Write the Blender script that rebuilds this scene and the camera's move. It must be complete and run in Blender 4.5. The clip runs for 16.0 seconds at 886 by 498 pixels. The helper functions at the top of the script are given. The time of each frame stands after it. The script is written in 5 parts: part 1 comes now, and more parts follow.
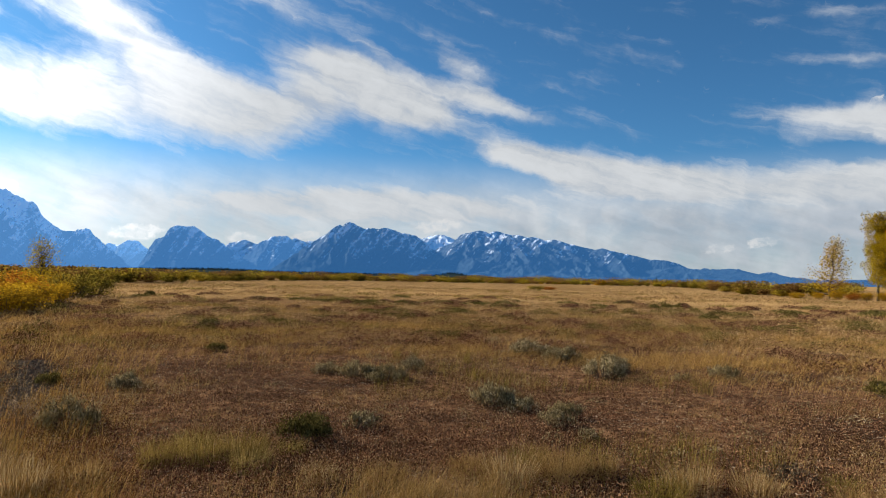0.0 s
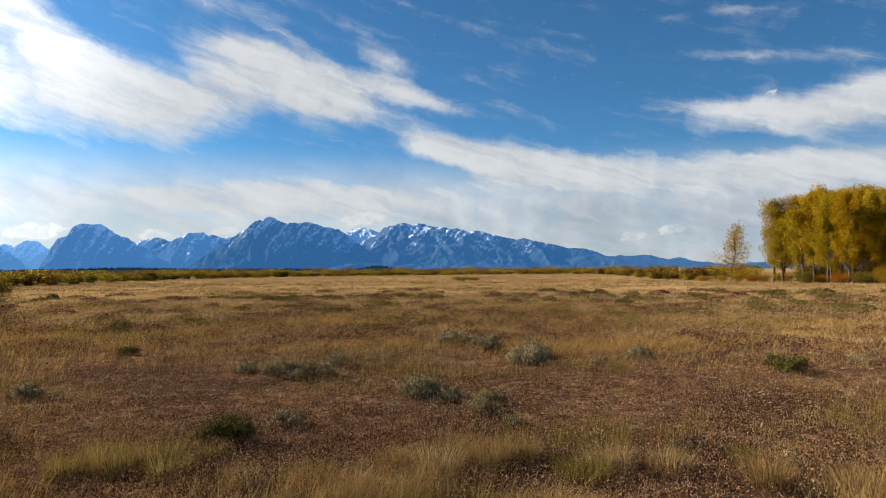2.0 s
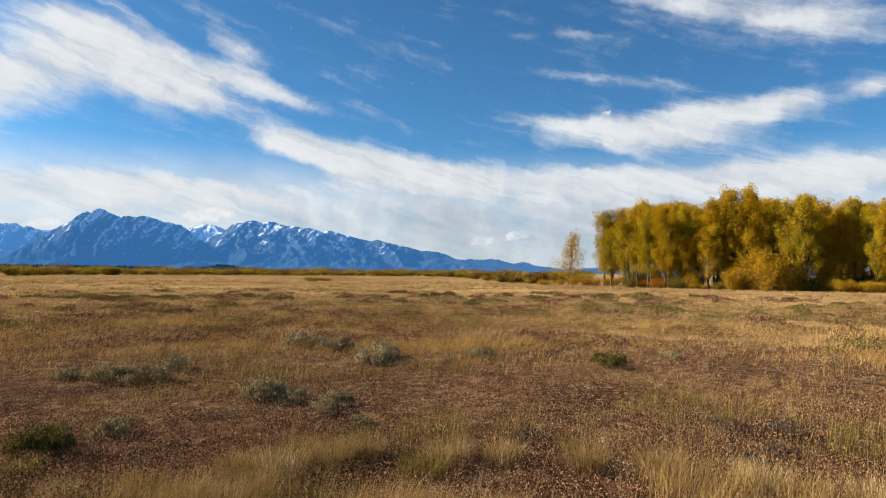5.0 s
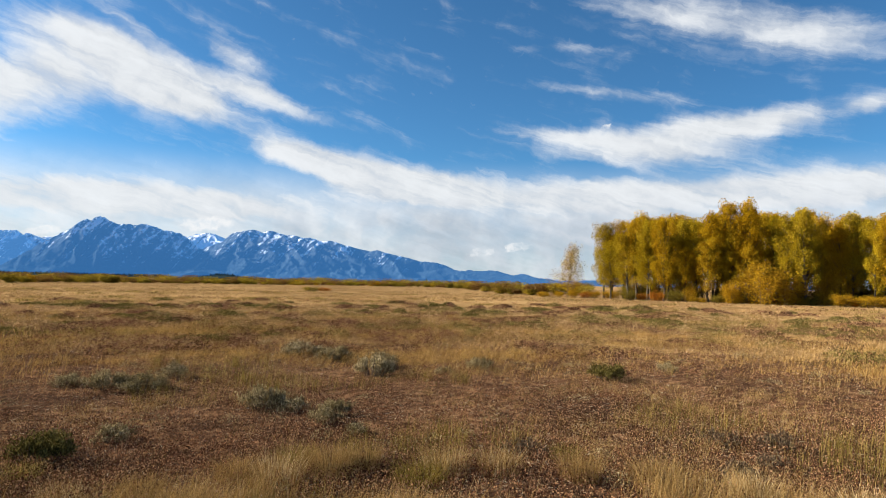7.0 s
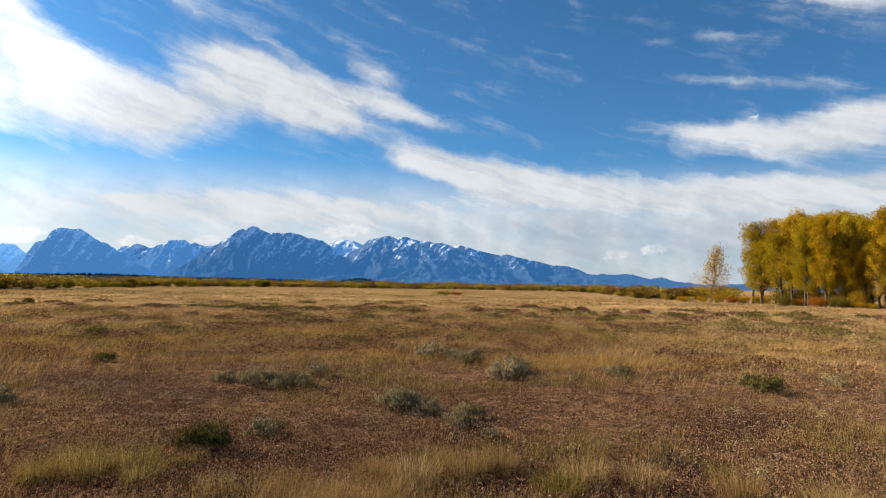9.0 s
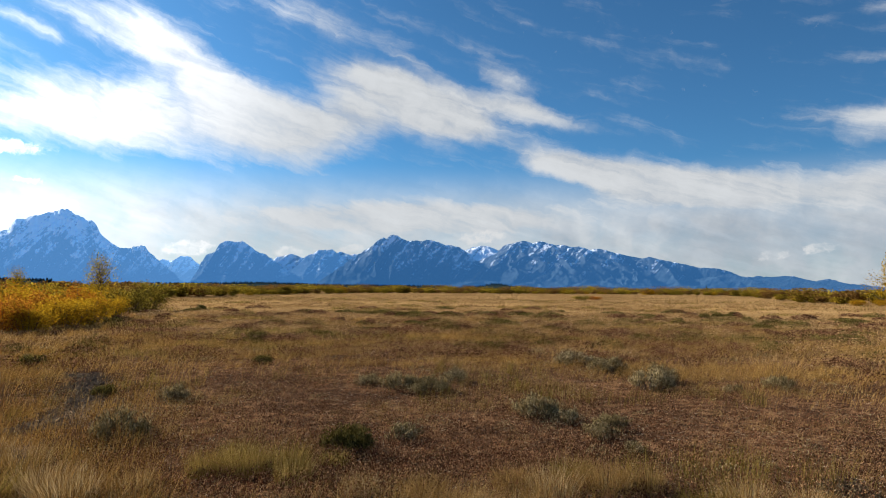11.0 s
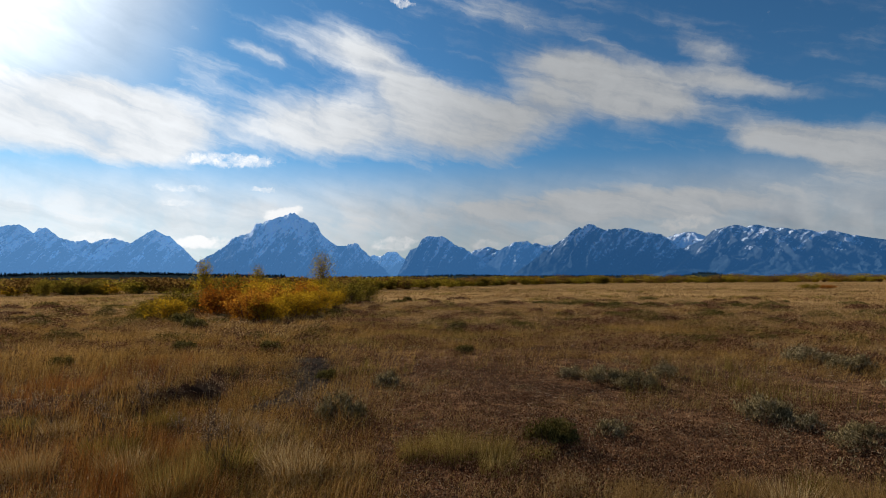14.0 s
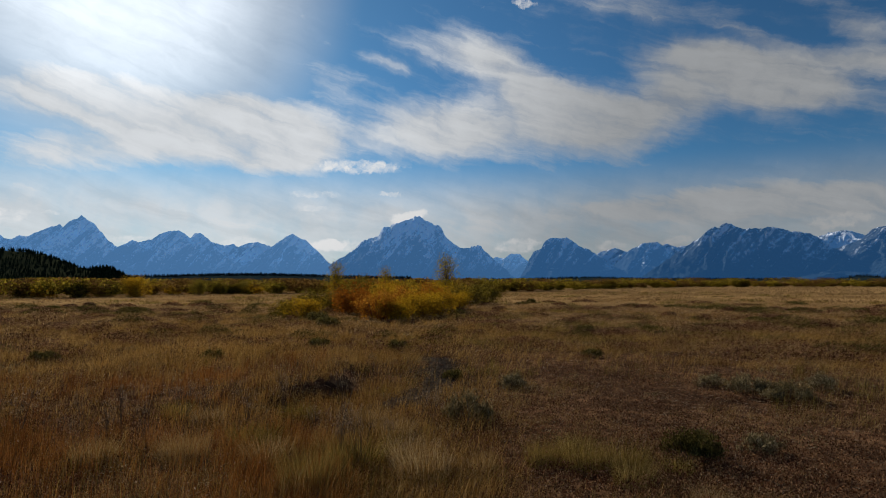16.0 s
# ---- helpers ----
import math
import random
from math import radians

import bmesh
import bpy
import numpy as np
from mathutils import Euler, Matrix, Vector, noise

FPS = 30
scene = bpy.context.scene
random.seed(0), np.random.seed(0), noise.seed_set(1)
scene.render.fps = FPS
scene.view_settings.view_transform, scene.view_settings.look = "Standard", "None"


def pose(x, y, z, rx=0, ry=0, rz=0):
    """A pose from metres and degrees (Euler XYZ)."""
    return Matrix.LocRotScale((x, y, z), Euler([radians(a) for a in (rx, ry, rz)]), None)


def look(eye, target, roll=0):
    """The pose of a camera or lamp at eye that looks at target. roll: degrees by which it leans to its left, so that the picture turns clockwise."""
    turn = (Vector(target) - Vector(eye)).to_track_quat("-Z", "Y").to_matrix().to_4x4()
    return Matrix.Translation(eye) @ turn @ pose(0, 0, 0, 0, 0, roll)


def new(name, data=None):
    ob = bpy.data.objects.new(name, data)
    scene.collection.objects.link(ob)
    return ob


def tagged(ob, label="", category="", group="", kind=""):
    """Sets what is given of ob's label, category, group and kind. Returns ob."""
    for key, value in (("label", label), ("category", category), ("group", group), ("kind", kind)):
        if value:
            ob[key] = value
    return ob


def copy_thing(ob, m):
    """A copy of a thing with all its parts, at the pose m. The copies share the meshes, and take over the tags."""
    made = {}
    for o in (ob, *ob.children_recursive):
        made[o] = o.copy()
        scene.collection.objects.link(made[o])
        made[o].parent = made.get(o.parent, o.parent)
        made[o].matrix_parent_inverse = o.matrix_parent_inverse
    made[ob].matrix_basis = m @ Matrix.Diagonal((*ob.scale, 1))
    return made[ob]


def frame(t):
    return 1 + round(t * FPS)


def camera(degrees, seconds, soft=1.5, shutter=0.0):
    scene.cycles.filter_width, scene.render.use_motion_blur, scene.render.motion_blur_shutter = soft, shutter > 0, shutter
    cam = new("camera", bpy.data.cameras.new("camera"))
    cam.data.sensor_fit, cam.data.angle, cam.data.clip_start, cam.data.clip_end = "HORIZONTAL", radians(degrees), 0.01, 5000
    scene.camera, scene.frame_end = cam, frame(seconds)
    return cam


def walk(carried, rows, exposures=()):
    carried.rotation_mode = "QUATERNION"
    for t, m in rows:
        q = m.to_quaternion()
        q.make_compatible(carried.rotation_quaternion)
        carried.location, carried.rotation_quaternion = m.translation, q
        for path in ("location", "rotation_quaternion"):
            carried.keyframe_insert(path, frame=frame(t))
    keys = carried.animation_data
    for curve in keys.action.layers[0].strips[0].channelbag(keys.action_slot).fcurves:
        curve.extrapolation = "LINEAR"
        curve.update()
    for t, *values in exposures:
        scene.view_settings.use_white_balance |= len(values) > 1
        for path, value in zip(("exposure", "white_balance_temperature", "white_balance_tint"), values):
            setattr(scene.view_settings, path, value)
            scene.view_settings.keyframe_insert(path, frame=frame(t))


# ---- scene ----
# The camera turns on the spot, held at eye height.
cam = camera(70.6, 16.0, soft=0.6)
EYE = 1.6
# seconds, x, y, z from the first eye, yaw, pitch, roll
ROWS = [
    (0.0, -0.000, -0.000, -0.000, -0.00, 2.60, -1.23),
    (0.5, 0.000, -0.012, 0.005, -1.99, 2.65, -1.04),
    (1.0, 0.010, -0.032, 0.004, -3.74, 2.50, -0.57),
    (1.5, 0.013, -0.031, 0.007, -4.98, 2.26, -0.05),
    (2.0, 0.013, -0.008, 0.001, -6.88, 1.95, 0.38),
    (2.5, 0.018, -0.010, 0.004, -9.52, 2.09, 0.09),
    (3.0, 0.025, -0.026, 0.004, -11.59, 2.39, -0.02),
    (3.5, 0.018, -0.014, -0.007, -14.09, 2.43, -0.24),
    (4.0, 0.022, -0.034, -0.004, -15.98, 2.11, -0.40),
    (4.5, 0.020, -0.057, -0.003, -18.00, 2.05, -0.63),
    (4.7, 0.027, -0.077, 0.000, -18.91, 2.06, -0.56),
    (5.2, 0.026, -0.115, -0.002, -21.14, 2.20, -0.64),
    (5.7, 0.018, -0.156, -0.009, -23.06, 2.56, -0.70),
    (6.2, 0.011, -0.186, -0.016, -23.80, 2.96, -0.78),
    (6.8, 0.013, -0.187, -0.014, -21.92, 3.12, -0.97),
    (7.0, 0.008, -0.176, -0.004, -20.32, 3.12, -1.11),
    (7.5, 0.026, -0.156, -0.001, -17.44, 3.15, -1.29),
    (8.0, 0.035, -0.138, -0.007, -14.30, 3.35, -0.63),
    (8.5, 0.050, -0.155, -0.010, -11.83, 3.39, -0.81),
    (9.0, 0.018, -0.051, -0.019, -8.42, 3.27, -1.07),
    (9.6, 0.018, -0.014, -0.020, -4.80, 3.32, -1.16),
    (10.2, 0.030, 0.003, -0.015, -1.05, 3.45, -0.98),
    (10.9, 0.044, 0.014, -0.007, 3.39, 3.57, -0.60),
    (11.5, 0.041, 0.033, -0.005, 7.14, 3.52, -0.27),
    (12.0, 0.029, 0.057, -0.007, 10.23, 3.37, -0.03),
    (12.5, 0.012, 0.106, -0.012, 13.21, 3.15, 0.37),
    (13.0, -0.002, 0.138, -0.017, 16.00, 2.70, 0.75),
    (13.5, -0.006, 0.153, -0.013, 18.96, 2.63, 0.56),
    (14.0, -0.023, 0.189, -0.018, 21.82, 2.73, 0.30),
    (14.5, -0.021, 0.167, -0.013, 24.43, 2.78, 0.09),
    (15.0, -0.029, 0.169, -0.022, 27.15, 3.07, -0.12),
    (15.5, -0.025, 0.143, -0.015, 29.61, 3.06, -0.07),
    (16.0, -0.092, 0.256, -0.037, 33.04, 2.94, 0.03),
]
EXPOSURES = [(0.0, 1.15), (4.5, 1.4), (7.0, 1.5), (9.0, 1.38), (11.5, 1.1), (14.0, 0.50), (16.0, 0.06)]
walk(cam, [(t, pose(x, y, EYE + z, 90 + pitch, roll, yaw)) for t, x, y, z, yaw, pitch, roll in ROWS], EXPOSURES)

# ---------------------------------------------------------------- light
SUN_AZ, SUN_EL = 61.0, 25.0          # degrees to the left of straight ahead, above the horizon


def bearing(az, el=0.0):
    """Unit vector az degrees to the left of +y and el degrees up."""
    a, e = radians(az), radians(el)
    return Vector((-math.sin(a) * math.cos(e), math.cos(a) * math.cos(e), math.sin(e)))


sun = new("sun", bpy.data.lights.new("sun", "SUN"))
sun.data.energy, sun.data.angle, sun.data.color = 5.0, radians(0.5), (1.0, 0.90, 0.76)
sun.matrix_world = look(bearing(SUN_AZ, SUN_EL) * 100, (0, 0, 0))

world = bpy.data.worlds.new("sky")
scene.world = world
world.use_nodes = True
wt = world.node_tree
wt.nodes.clear()
SKY_STRENGTH = 0.05


def wmath(op, a, b=None, c=None, clamp=False):
    node = wt.nodes.new("ShaderNodeMath")
    node.operation, node.use_clamp = op, clamp
    for i, v in enumerate((a, b, c)):
        if v is None:
            continue
        if isinstance(v, (int, float)):
            node.inputs[i].default_value = v
        else:
            wt.links.new(v, node.inputs[i])
    return node.outputs[0]


def wnoise(vec, scale, detail, rough=0.6, distortion=0.0, out=0):
    node = wt.nodes.new("ShaderNodeTexNoise")
    node.inputs["Scale"].default_value, node.inputs["Detail"].default_value = scale, detail
    node.inputs["Roughness"].default_value, node.inputs["Distortion"].default_value = rough, distortion
    wt.links.new(vec, node.inputs["Vector"])
    return node.outputs[out]


def wvec(op, a, b):
    node = wt.nodes.new("ShaderNodeVectorMath")
    node.operation = op
    for i, v in enumerate((a, b)):
        if isinstance(v, tuple):
            node.inputs[i].default_value = v
        else:
            wt.links.new(v, node.inputs[i])
    return node.outputs[0]


def wsmooth(value, lo, hi, to0=0.0, to1=1.0):
    node = wt.nodes.new("ShaderNodeMapRange")
    node.interpolation_type = "SMOOTHSTEP"
    for key, v in (("From Min", lo), ("From Max", hi), ("To Min", to0), ("To Max", to1)):
        node.inputs[key].default_value = v
    wt.links.new(value, node.inputs["Value"])
    return node.outputs[0]


def wsmooth3(value, lo, hi, to0, to1):
    node = wt.nodes.new("ShaderNodeCombineXYZ")
    grade = wsmooth(value, lo, hi, to0, to1)
    for k in range(3):
        wt.links.new(grade, node.inputs[k])
    return node.outputs[0]


def wmix(fac, a, b):
    node = wt.nodes.new("ShaderNodeMix")
    node.data_type = "RGBA"
    for socket, v in ((node.inputs[0], fac), (node.inputs[6], a), (node.inputs[7], b)):
        if isinstance(v, (tuple, float)):
            socket.default_value = v
        else:
            wt.links.new(v, socket)
    return node.outputs[2]


sky_tex = wt.nodes.new("ShaderNodeTexSky")
sky_tex.sky_type, sky_tex.sun_disc = "NISHITA", False
sky_tex.sun_elevation, sky_tex.sun_rotation = radians(SUN_EL), radians(-SUN_AZ)
sky_tex.altitude, sky_tex.air_density, sky_tex.dust_density, sky_tex.ozone_density = 2000, 1.0, 1.0, 2.2

# bearing (right positive) and height of a sky direction, in degrees
place = wt.nodes.new("ShaderNodeTexCoord").outputs["Generated"]
split = wt.nodes.new("ShaderNodeSeparateXYZ")
wt.links.new(place, split.inputs[0])
side = wmath("MULTIPLY", wmath("ARCTAN2", split.outputs[0], split.outputs[1]), 57.2958)
high = wmath("MULTIPLY", wmath("ARCSINE", split.outputs[2]), 57.2958)
join = wt.nodes.new("ShaderNodeCombineXYZ")
wt.links.new(side, join.inputs[0]), wt.links.new(high, join.inputs[1])
flat = join.outputs[0]
# wind-drawn distortion: broad and fine
broad = wvec("MULTIPLY", wvec("SUBTRACT", wnoise(flat, 0.10, 3, 0.55, out=1), (0.5, 0.5, 0.5)), (3.4, 1.3, 0.0))
fine = wvec("MULTIPLY", wvec("SUBTRACT", wnoise(flat, 0.55, 4, 0.6, out=1), (0.5, 0.5, 0.5)), (1.8, 0.9, 0.0))
drawn = wvec("ADD", wvec("ADD", flat, broad), fine)
crisp = wvec("ADD", flat, wvec("MULTIPLY", wvec("SUBTRACT", wnoise(flat, 1.2, 4, 0.6, out=1), (0.5, 0.5, 0.5)), (1.6, 0.8, 0.0)))
sums = {"cirrus": None, "puff": None}


def cloud(sort, x, y, w, h, turn, dense, soft, wide=1.0):
    node = wt.nodes.new("ShaderNodeMapping")
    node.vector_type = "TEXTURE"
    wt.links.new(drawn if sort == "cirrus" else crisp, node.inputs["Vector"])
    node.inputs["Location"].default_value = (x, y, 0)
    node.inputs["Rotation"].default_value = (0, 0, radians(turn))
    node.inputs["Scale"].default_value = (w * wide, h * wide, 1)
    size = wt.nodes.new("ShaderNodeVectorMath")
    size.operation = "LENGTH"
    wt.links.new(node.outputs[0], size.inputs[0])
    body = wsmooth(size.outputs["Value"], 1.0, soft, 0.0, dense)
    sums[sort] = body if sums[sort] is None else wmath("ADD", sums[sort], body)


def cirrus(x, y, w, h, turn, dense):
    """A drawn-out high cloud: degrees right of ahead, degrees up, half width, half height, turn, weight."""
    cloud("cirrus", x, y, w, h, turn, dense, 0.0, 1.28)


def puff(x, y, w, h, turn, dense):
    """A small low cloud with a firm edge."""
    cloud("puff", x, y, w, h, turn, dense, 0.45)


cirrus(-26.7, 13.8, 16.0, 3.90, -0, 1)
cirrus(-18.0, 13.4, 7.8, 3.24, 1, 0.9)
cirrus(-13.4, 17.0, 5.2, 2.0, -40, 0.45)
cirrus(-31.6, 20.5, 7.7, 2.52, -6, 0.9)
cirrus(-38.4, 19.4, 2.9, 0.91, -18, 0.7)
cirrus(-26.2, 18.0, 6.2, 2.96, -31, 0.9)
cirrus(-21.6, 16.1, 5.6, 2.72, -17, 0.8)
cirrus(-7.0, 17.0, 10.3, 2.66, -16, 0.95)
cirrus(-9.6, 18.5, 4.7, 1.93, -20, 0.8)
cirrus(-4.0, 14.3, 5.6, 2.06, -7, 0.8)
cirrus(4.5, 15.7, 8.2, 1.02, -17, 0.8)
cirrus(1.2, 18.8, 4.7, 1.29, -37, 0.75)
cirrus(-7.0, 20.1, 4.1, 0.67, -30, 0.5)
cirrus(-16.4, 23.3, 7.2, 2.10, -17, 0.5)
cirrus(-46.3, 13.2, 7.3, 3.85, -10, 0.9)
cirrus(-47.3, 11.0, 5.1, 1.68, 7, 0.6)
cirrus(9.9, 10.2, 8.9, 1.68, -13, 0.75)
cirrus(16.9, 8.8, 8.6, 2.22, -1, 0.8)
cirrus(-36.9, 5.0, 21.3, 2.13, 1, 0.7)
cirrus(-7.2, 6.0, 24.2, 2.16, -1, 0.7)
cirrus(-58.2, 13.2, 16.5, 3.89, -3, 0.95)
cirrus(-63.2, 14.8, 7.5, 2.60, 3, 0.9)
cirrus(-65.4, 9.7, 8.6, 2.16, 6, 0.8)
cirrus(-51.0, 15.0, 7.9, 1.92, -16, 0.7)
cirrus(-67.8, 6.7, 3.2, 1.27, 5, 0.6)
cirrus(-43.1, 17.9, 5.0, 1.95, -16, 0.4)
cirrus(-61.3, 19.5, 15.7, 4.60, 9, 0.3)
cirrus(-60.9, 4.5, 16.9, 1.74, 2, 0.5)
cirrus(39.5, 12.6, 15.1, 2.01, 3, 0.9)
cirrus(46.6, 13.7, 9.6, 1.36, 3, 0.85)
cirrus(31.2, 13.2, 8.1, 0.79, -6, 0.7)
cirrus(40.9, 11.1, 9.1, 1.52, -3, 0.75)
cirrus(55.2, 14.0, 2.4, 0.84, 16, 0.7)
cirrus(45.4, 21.3, 13.2, 2.52, -12, 0.5)
cirrus(51.6, 19.7, 8.2, 2.04, -10, 0.55)
cirrus(40.0, 23.1, 9.5, 1.71, -11, 0.45)
cirrus(30.1, 20.7, 7.6, 0.42, -2, 0.3)
cirrus(37.6, 16.3, 6.7, 0.94, -4, 0.4)
cirrus(31.2, 17.3, 8.1, 0.43, -7, 0.35)
cirrus(6.6, 11.5, 7.8, 1.49, -18, 0.7)
cirrus(14.7, 9.8, 10.7, 1.78, -8, 0.8)
cirrus(26.2, 8.0, 18.0, 2.30, 0, 0.85)
cirrus(43.1, 8.0, 17.4, 2.28, 0, 0.9)
cirrus(53.3, 8.1, 9.6, 2.07, -0, 0.9)
cirrus(36.2, 4.4, 27.9, 2.98, 0, 0.75)
cirrus(-3.6, 6.8, 19.7, 2.27, 1, 0.75)
cirrus(-2.4, 16.4, 9.0, 2.60, -12, 0.7)
cirrus(-11.4, 15.4, 6.5, 2.4, -3, 0.7)
cirrus(-34.5, 13.8, 8.0, 3.60, -3, 0.8)
cirrus(-54.0, 12.6, 11.0, 3.60, -8, 0.9)

puff(-41.0, 10.3, 6.1, 0.91, 0, 1)
puff(-44.7, 7.8, 3.2, 0.53, 1, 0.7)
puff(-45.0, 6.5, 2.4, 0.44, 0, 0.7)
puff(-38.0, 7.9, 2.4, 0.33, -0, 0.8)
puff(-25.5, 24.2, 1.5, 0.55, -14, 0.9)
puff(-26.1, 3.2, 3.2, 0.91, 5, 0.9)
puff(-18.0, 3.1, 2.1, 0.62, 5, 0.8)
puff(-12.6, 3.4, 1.7, 0.62, 8, 0.9)
puff(-0.4, 4.7, 3.2, 0.86, 5, 1)
puff(-36.2, 5.7, 2.1, 0.71, 17, 1)
puff(-43.4, 3.3, 2.3, 0.72, 1, 0.8)
puff(-36.4, 5.8, 2.6, 0.72, 14, 0.9)
puff(-42.5, 3.2, 3.5, 0.82, 0, 0.8)
puff(-50.8, 3.4, 2.8, 0.79, 1, 0.8)
puff(-59.7, 3.4, 2.0, 0.56, 2, 0.8)
puff(-65.1, 5.3, 1.0, 0.31, 3, 0.8)
puff(-68.1, 5.0, 2.4, 0.85, 3, 0.7)
puff(27.0, 3.4, 1.7, 0.62, 11, 0.9)
puff(23.7, 2.9, 2.2, 0.52, 6, 0.7)
puff(34.7, 13.9, 0.8, 0.40, 38, 0.9)

# fibres: noise stretched along the wind
lean = wt.nodes.new("ShaderNodeMapping")
lean.vector_type = "TEXTURE"
wt.links.new(drawn, lean.inputs["Vector"])
lean.inputs["Rotation"].default_value, lean.inputs["Scale"].default_value = (0, 0, radians(-17)), (11.0, 1.5, 1)
fibre = wnoise(lean.outputs[0], 1.0, 7, 0.6, 0.4)
lumps = wnoise(drawn, 0.28, 6, 0.58)
texture = wmath("ADD", wmath("MULTIPLY", fibre, 0.62), wmath("MULTIPLY", lumps, 0.38))
# thin layer low over the whole horizon
veil = wmath("MULTIPLY", wsmooth(high, 12.0, 5.0), 0.32)
total = wmath("MINIMUM", wmath("ADD", sums["cirrus"], veil), 1.25)
cover = wsmooth(wmath("ADD", total, wmath("MULTIPLY", wmath("SUBTRACT", texture, 0.5), 2.5)), 0.0, 1.35, 0.0, 0.97)
fluff = wnoise(crisp, 0.9, 6, 0.65)
puffs = wsmooth(wmath("ADD", sums["puff"], wmath("MULTIPLY", wmath("SUBTRACT", fluff, 0.55), 2.6)), 0.2, 1.4)
haze = wmath("MULTIPLY", wsmooth(high, 11.5, 5.5), wmath("ADD", wmath("MULTIPLY", lumps, 0.7), 0.5))
cover = wmath("MAXIMUM", cover, wmath("MINIMUM", haze, 0.9))
# nearness to the sun brightens the cloud
toward = wt.nodes.new("ShaderNodeVectorMath")
toward.operation = "DOT_PRODUCT"
wt.links.new(place, toward.inputs[0])
toward.inputs[1].default_value = bearing(SUN_AZ, SUN_EL)
sunward = toward.outputs["Value"]
cover = wmath("MAXIMUM", cover, wsmooth(sunward, 0.945, 0.9995, 0.0, 0.8))
grey = wsmooth(wmath("MULTIPLY", wsmooth(high, 14.0, 3.0), wmath("MULTIPLY", wnoise(flat, 0.16, 4, 0.55), wsmooth(side, -20.0, 22.0, 0.55, 1.1))), 0.30, 0.62)
CLOUD = 6.1
tone = wmix(grey, (0.96 * CLOUD, 0.99 * CLOUD, 1.02 * CLOUD, 1), (0.70 * CLOUD, 0.75 * CLOUD, 0.82 * CLOUD, 1))
shaded = wvec("MULTIPLY", tone, wsmooth3(texture, 0.30, 0.66, 0.83, 1.06))
clear = wvec("MULTIPLY", sky_tex.outputs[0], (0.40, 0.79, 0.98))
with_cirrus = wmix(cover, wvec("MULTIPLY", clear, wsmooth3(sunward, 0.60, 1.0, 1.0, 1.35)), wvec("MULTIPLY", shaded, wsmooth3(sunward, 0.70, 0.95, 1.0, 2.1)))
with_puffs = wmix(puffs, with_cirrus, wvec("MULTIPLY", wsmooth3(sunward, 0.62, 0.97, 1.0, 2.3), (1.08 * CLOUD, 1.09 * CLOUD, 1.1 * CLOUD)))
glare = wvec("MULTIPLY", with_puffs, wsmooth3(sunward, 0.975, 0.9999, 1.0, 1.7))
back = wt.nodes.new("ShaderNodeBackground")
back.inputs[1].default_value = SKY_STRENGTH
wt.links.new(glare, back.inputs[0])
out = wt.nodes.new("ShaderNodeOutputWorld")
wt.links.new(back.outputs[0], out.inputs[0])

# ---------------------------------------------------------------- materials
def shader(name):
    mat = bpy.data.materials.new(name)
    mat.use_nodes = True
    mat.node_tree.nodes.clear()
    return mat, mat.node_tree


def node(tree, kind, inputs=(), **settings):
    made = tree.nodes.new(kind)
    if "operation" in settings:
        made.operation = settings["operation"]
    if "data_type" in settings:
        made.data_type = settings["data_type"]
    if "interpolation" in settings:
        made.interpolation_type = settings["interpolation"]
    for key, value in dict(inputs).items():
        if isinstance(value, bpy.types.NodeSocket):
            tree.links.new(value, made.inputs[key])
        else:
            made.inputs[key].default_value = value
    return made


def mixed(tree, fac, a, b):
    return node(tree, "ShaderNodeMix", {0: fac, 6: a, 7: b}, data_type="RGBA").outputs[2]


def ramp(tree, value, lo, hi, to0=0.0, to1=1.0):
    return node(tree, "ShaderNodeMapRange", {"Value": value, "From Min": lo, "From Max": hi, "To Min": to0, "To Max": to1}, interpolation="SMOOTHSTEP").outputs[0]


def maths(tree, op, a, b):
    return node(tree, "ShaderNodeMath", {0: a, 1: b}, operation=op).outputs[0]


def speckle(tree, vec, scale, detail=4.0, rough=0.6):
    return node(tree, "ShaderNodeTexNoise", {"Vector": vec, "Scale": scale, "Detail": detail, "Roughness": rough}).outputs[0]


def rgba(c):
    return (*c, 1.0)


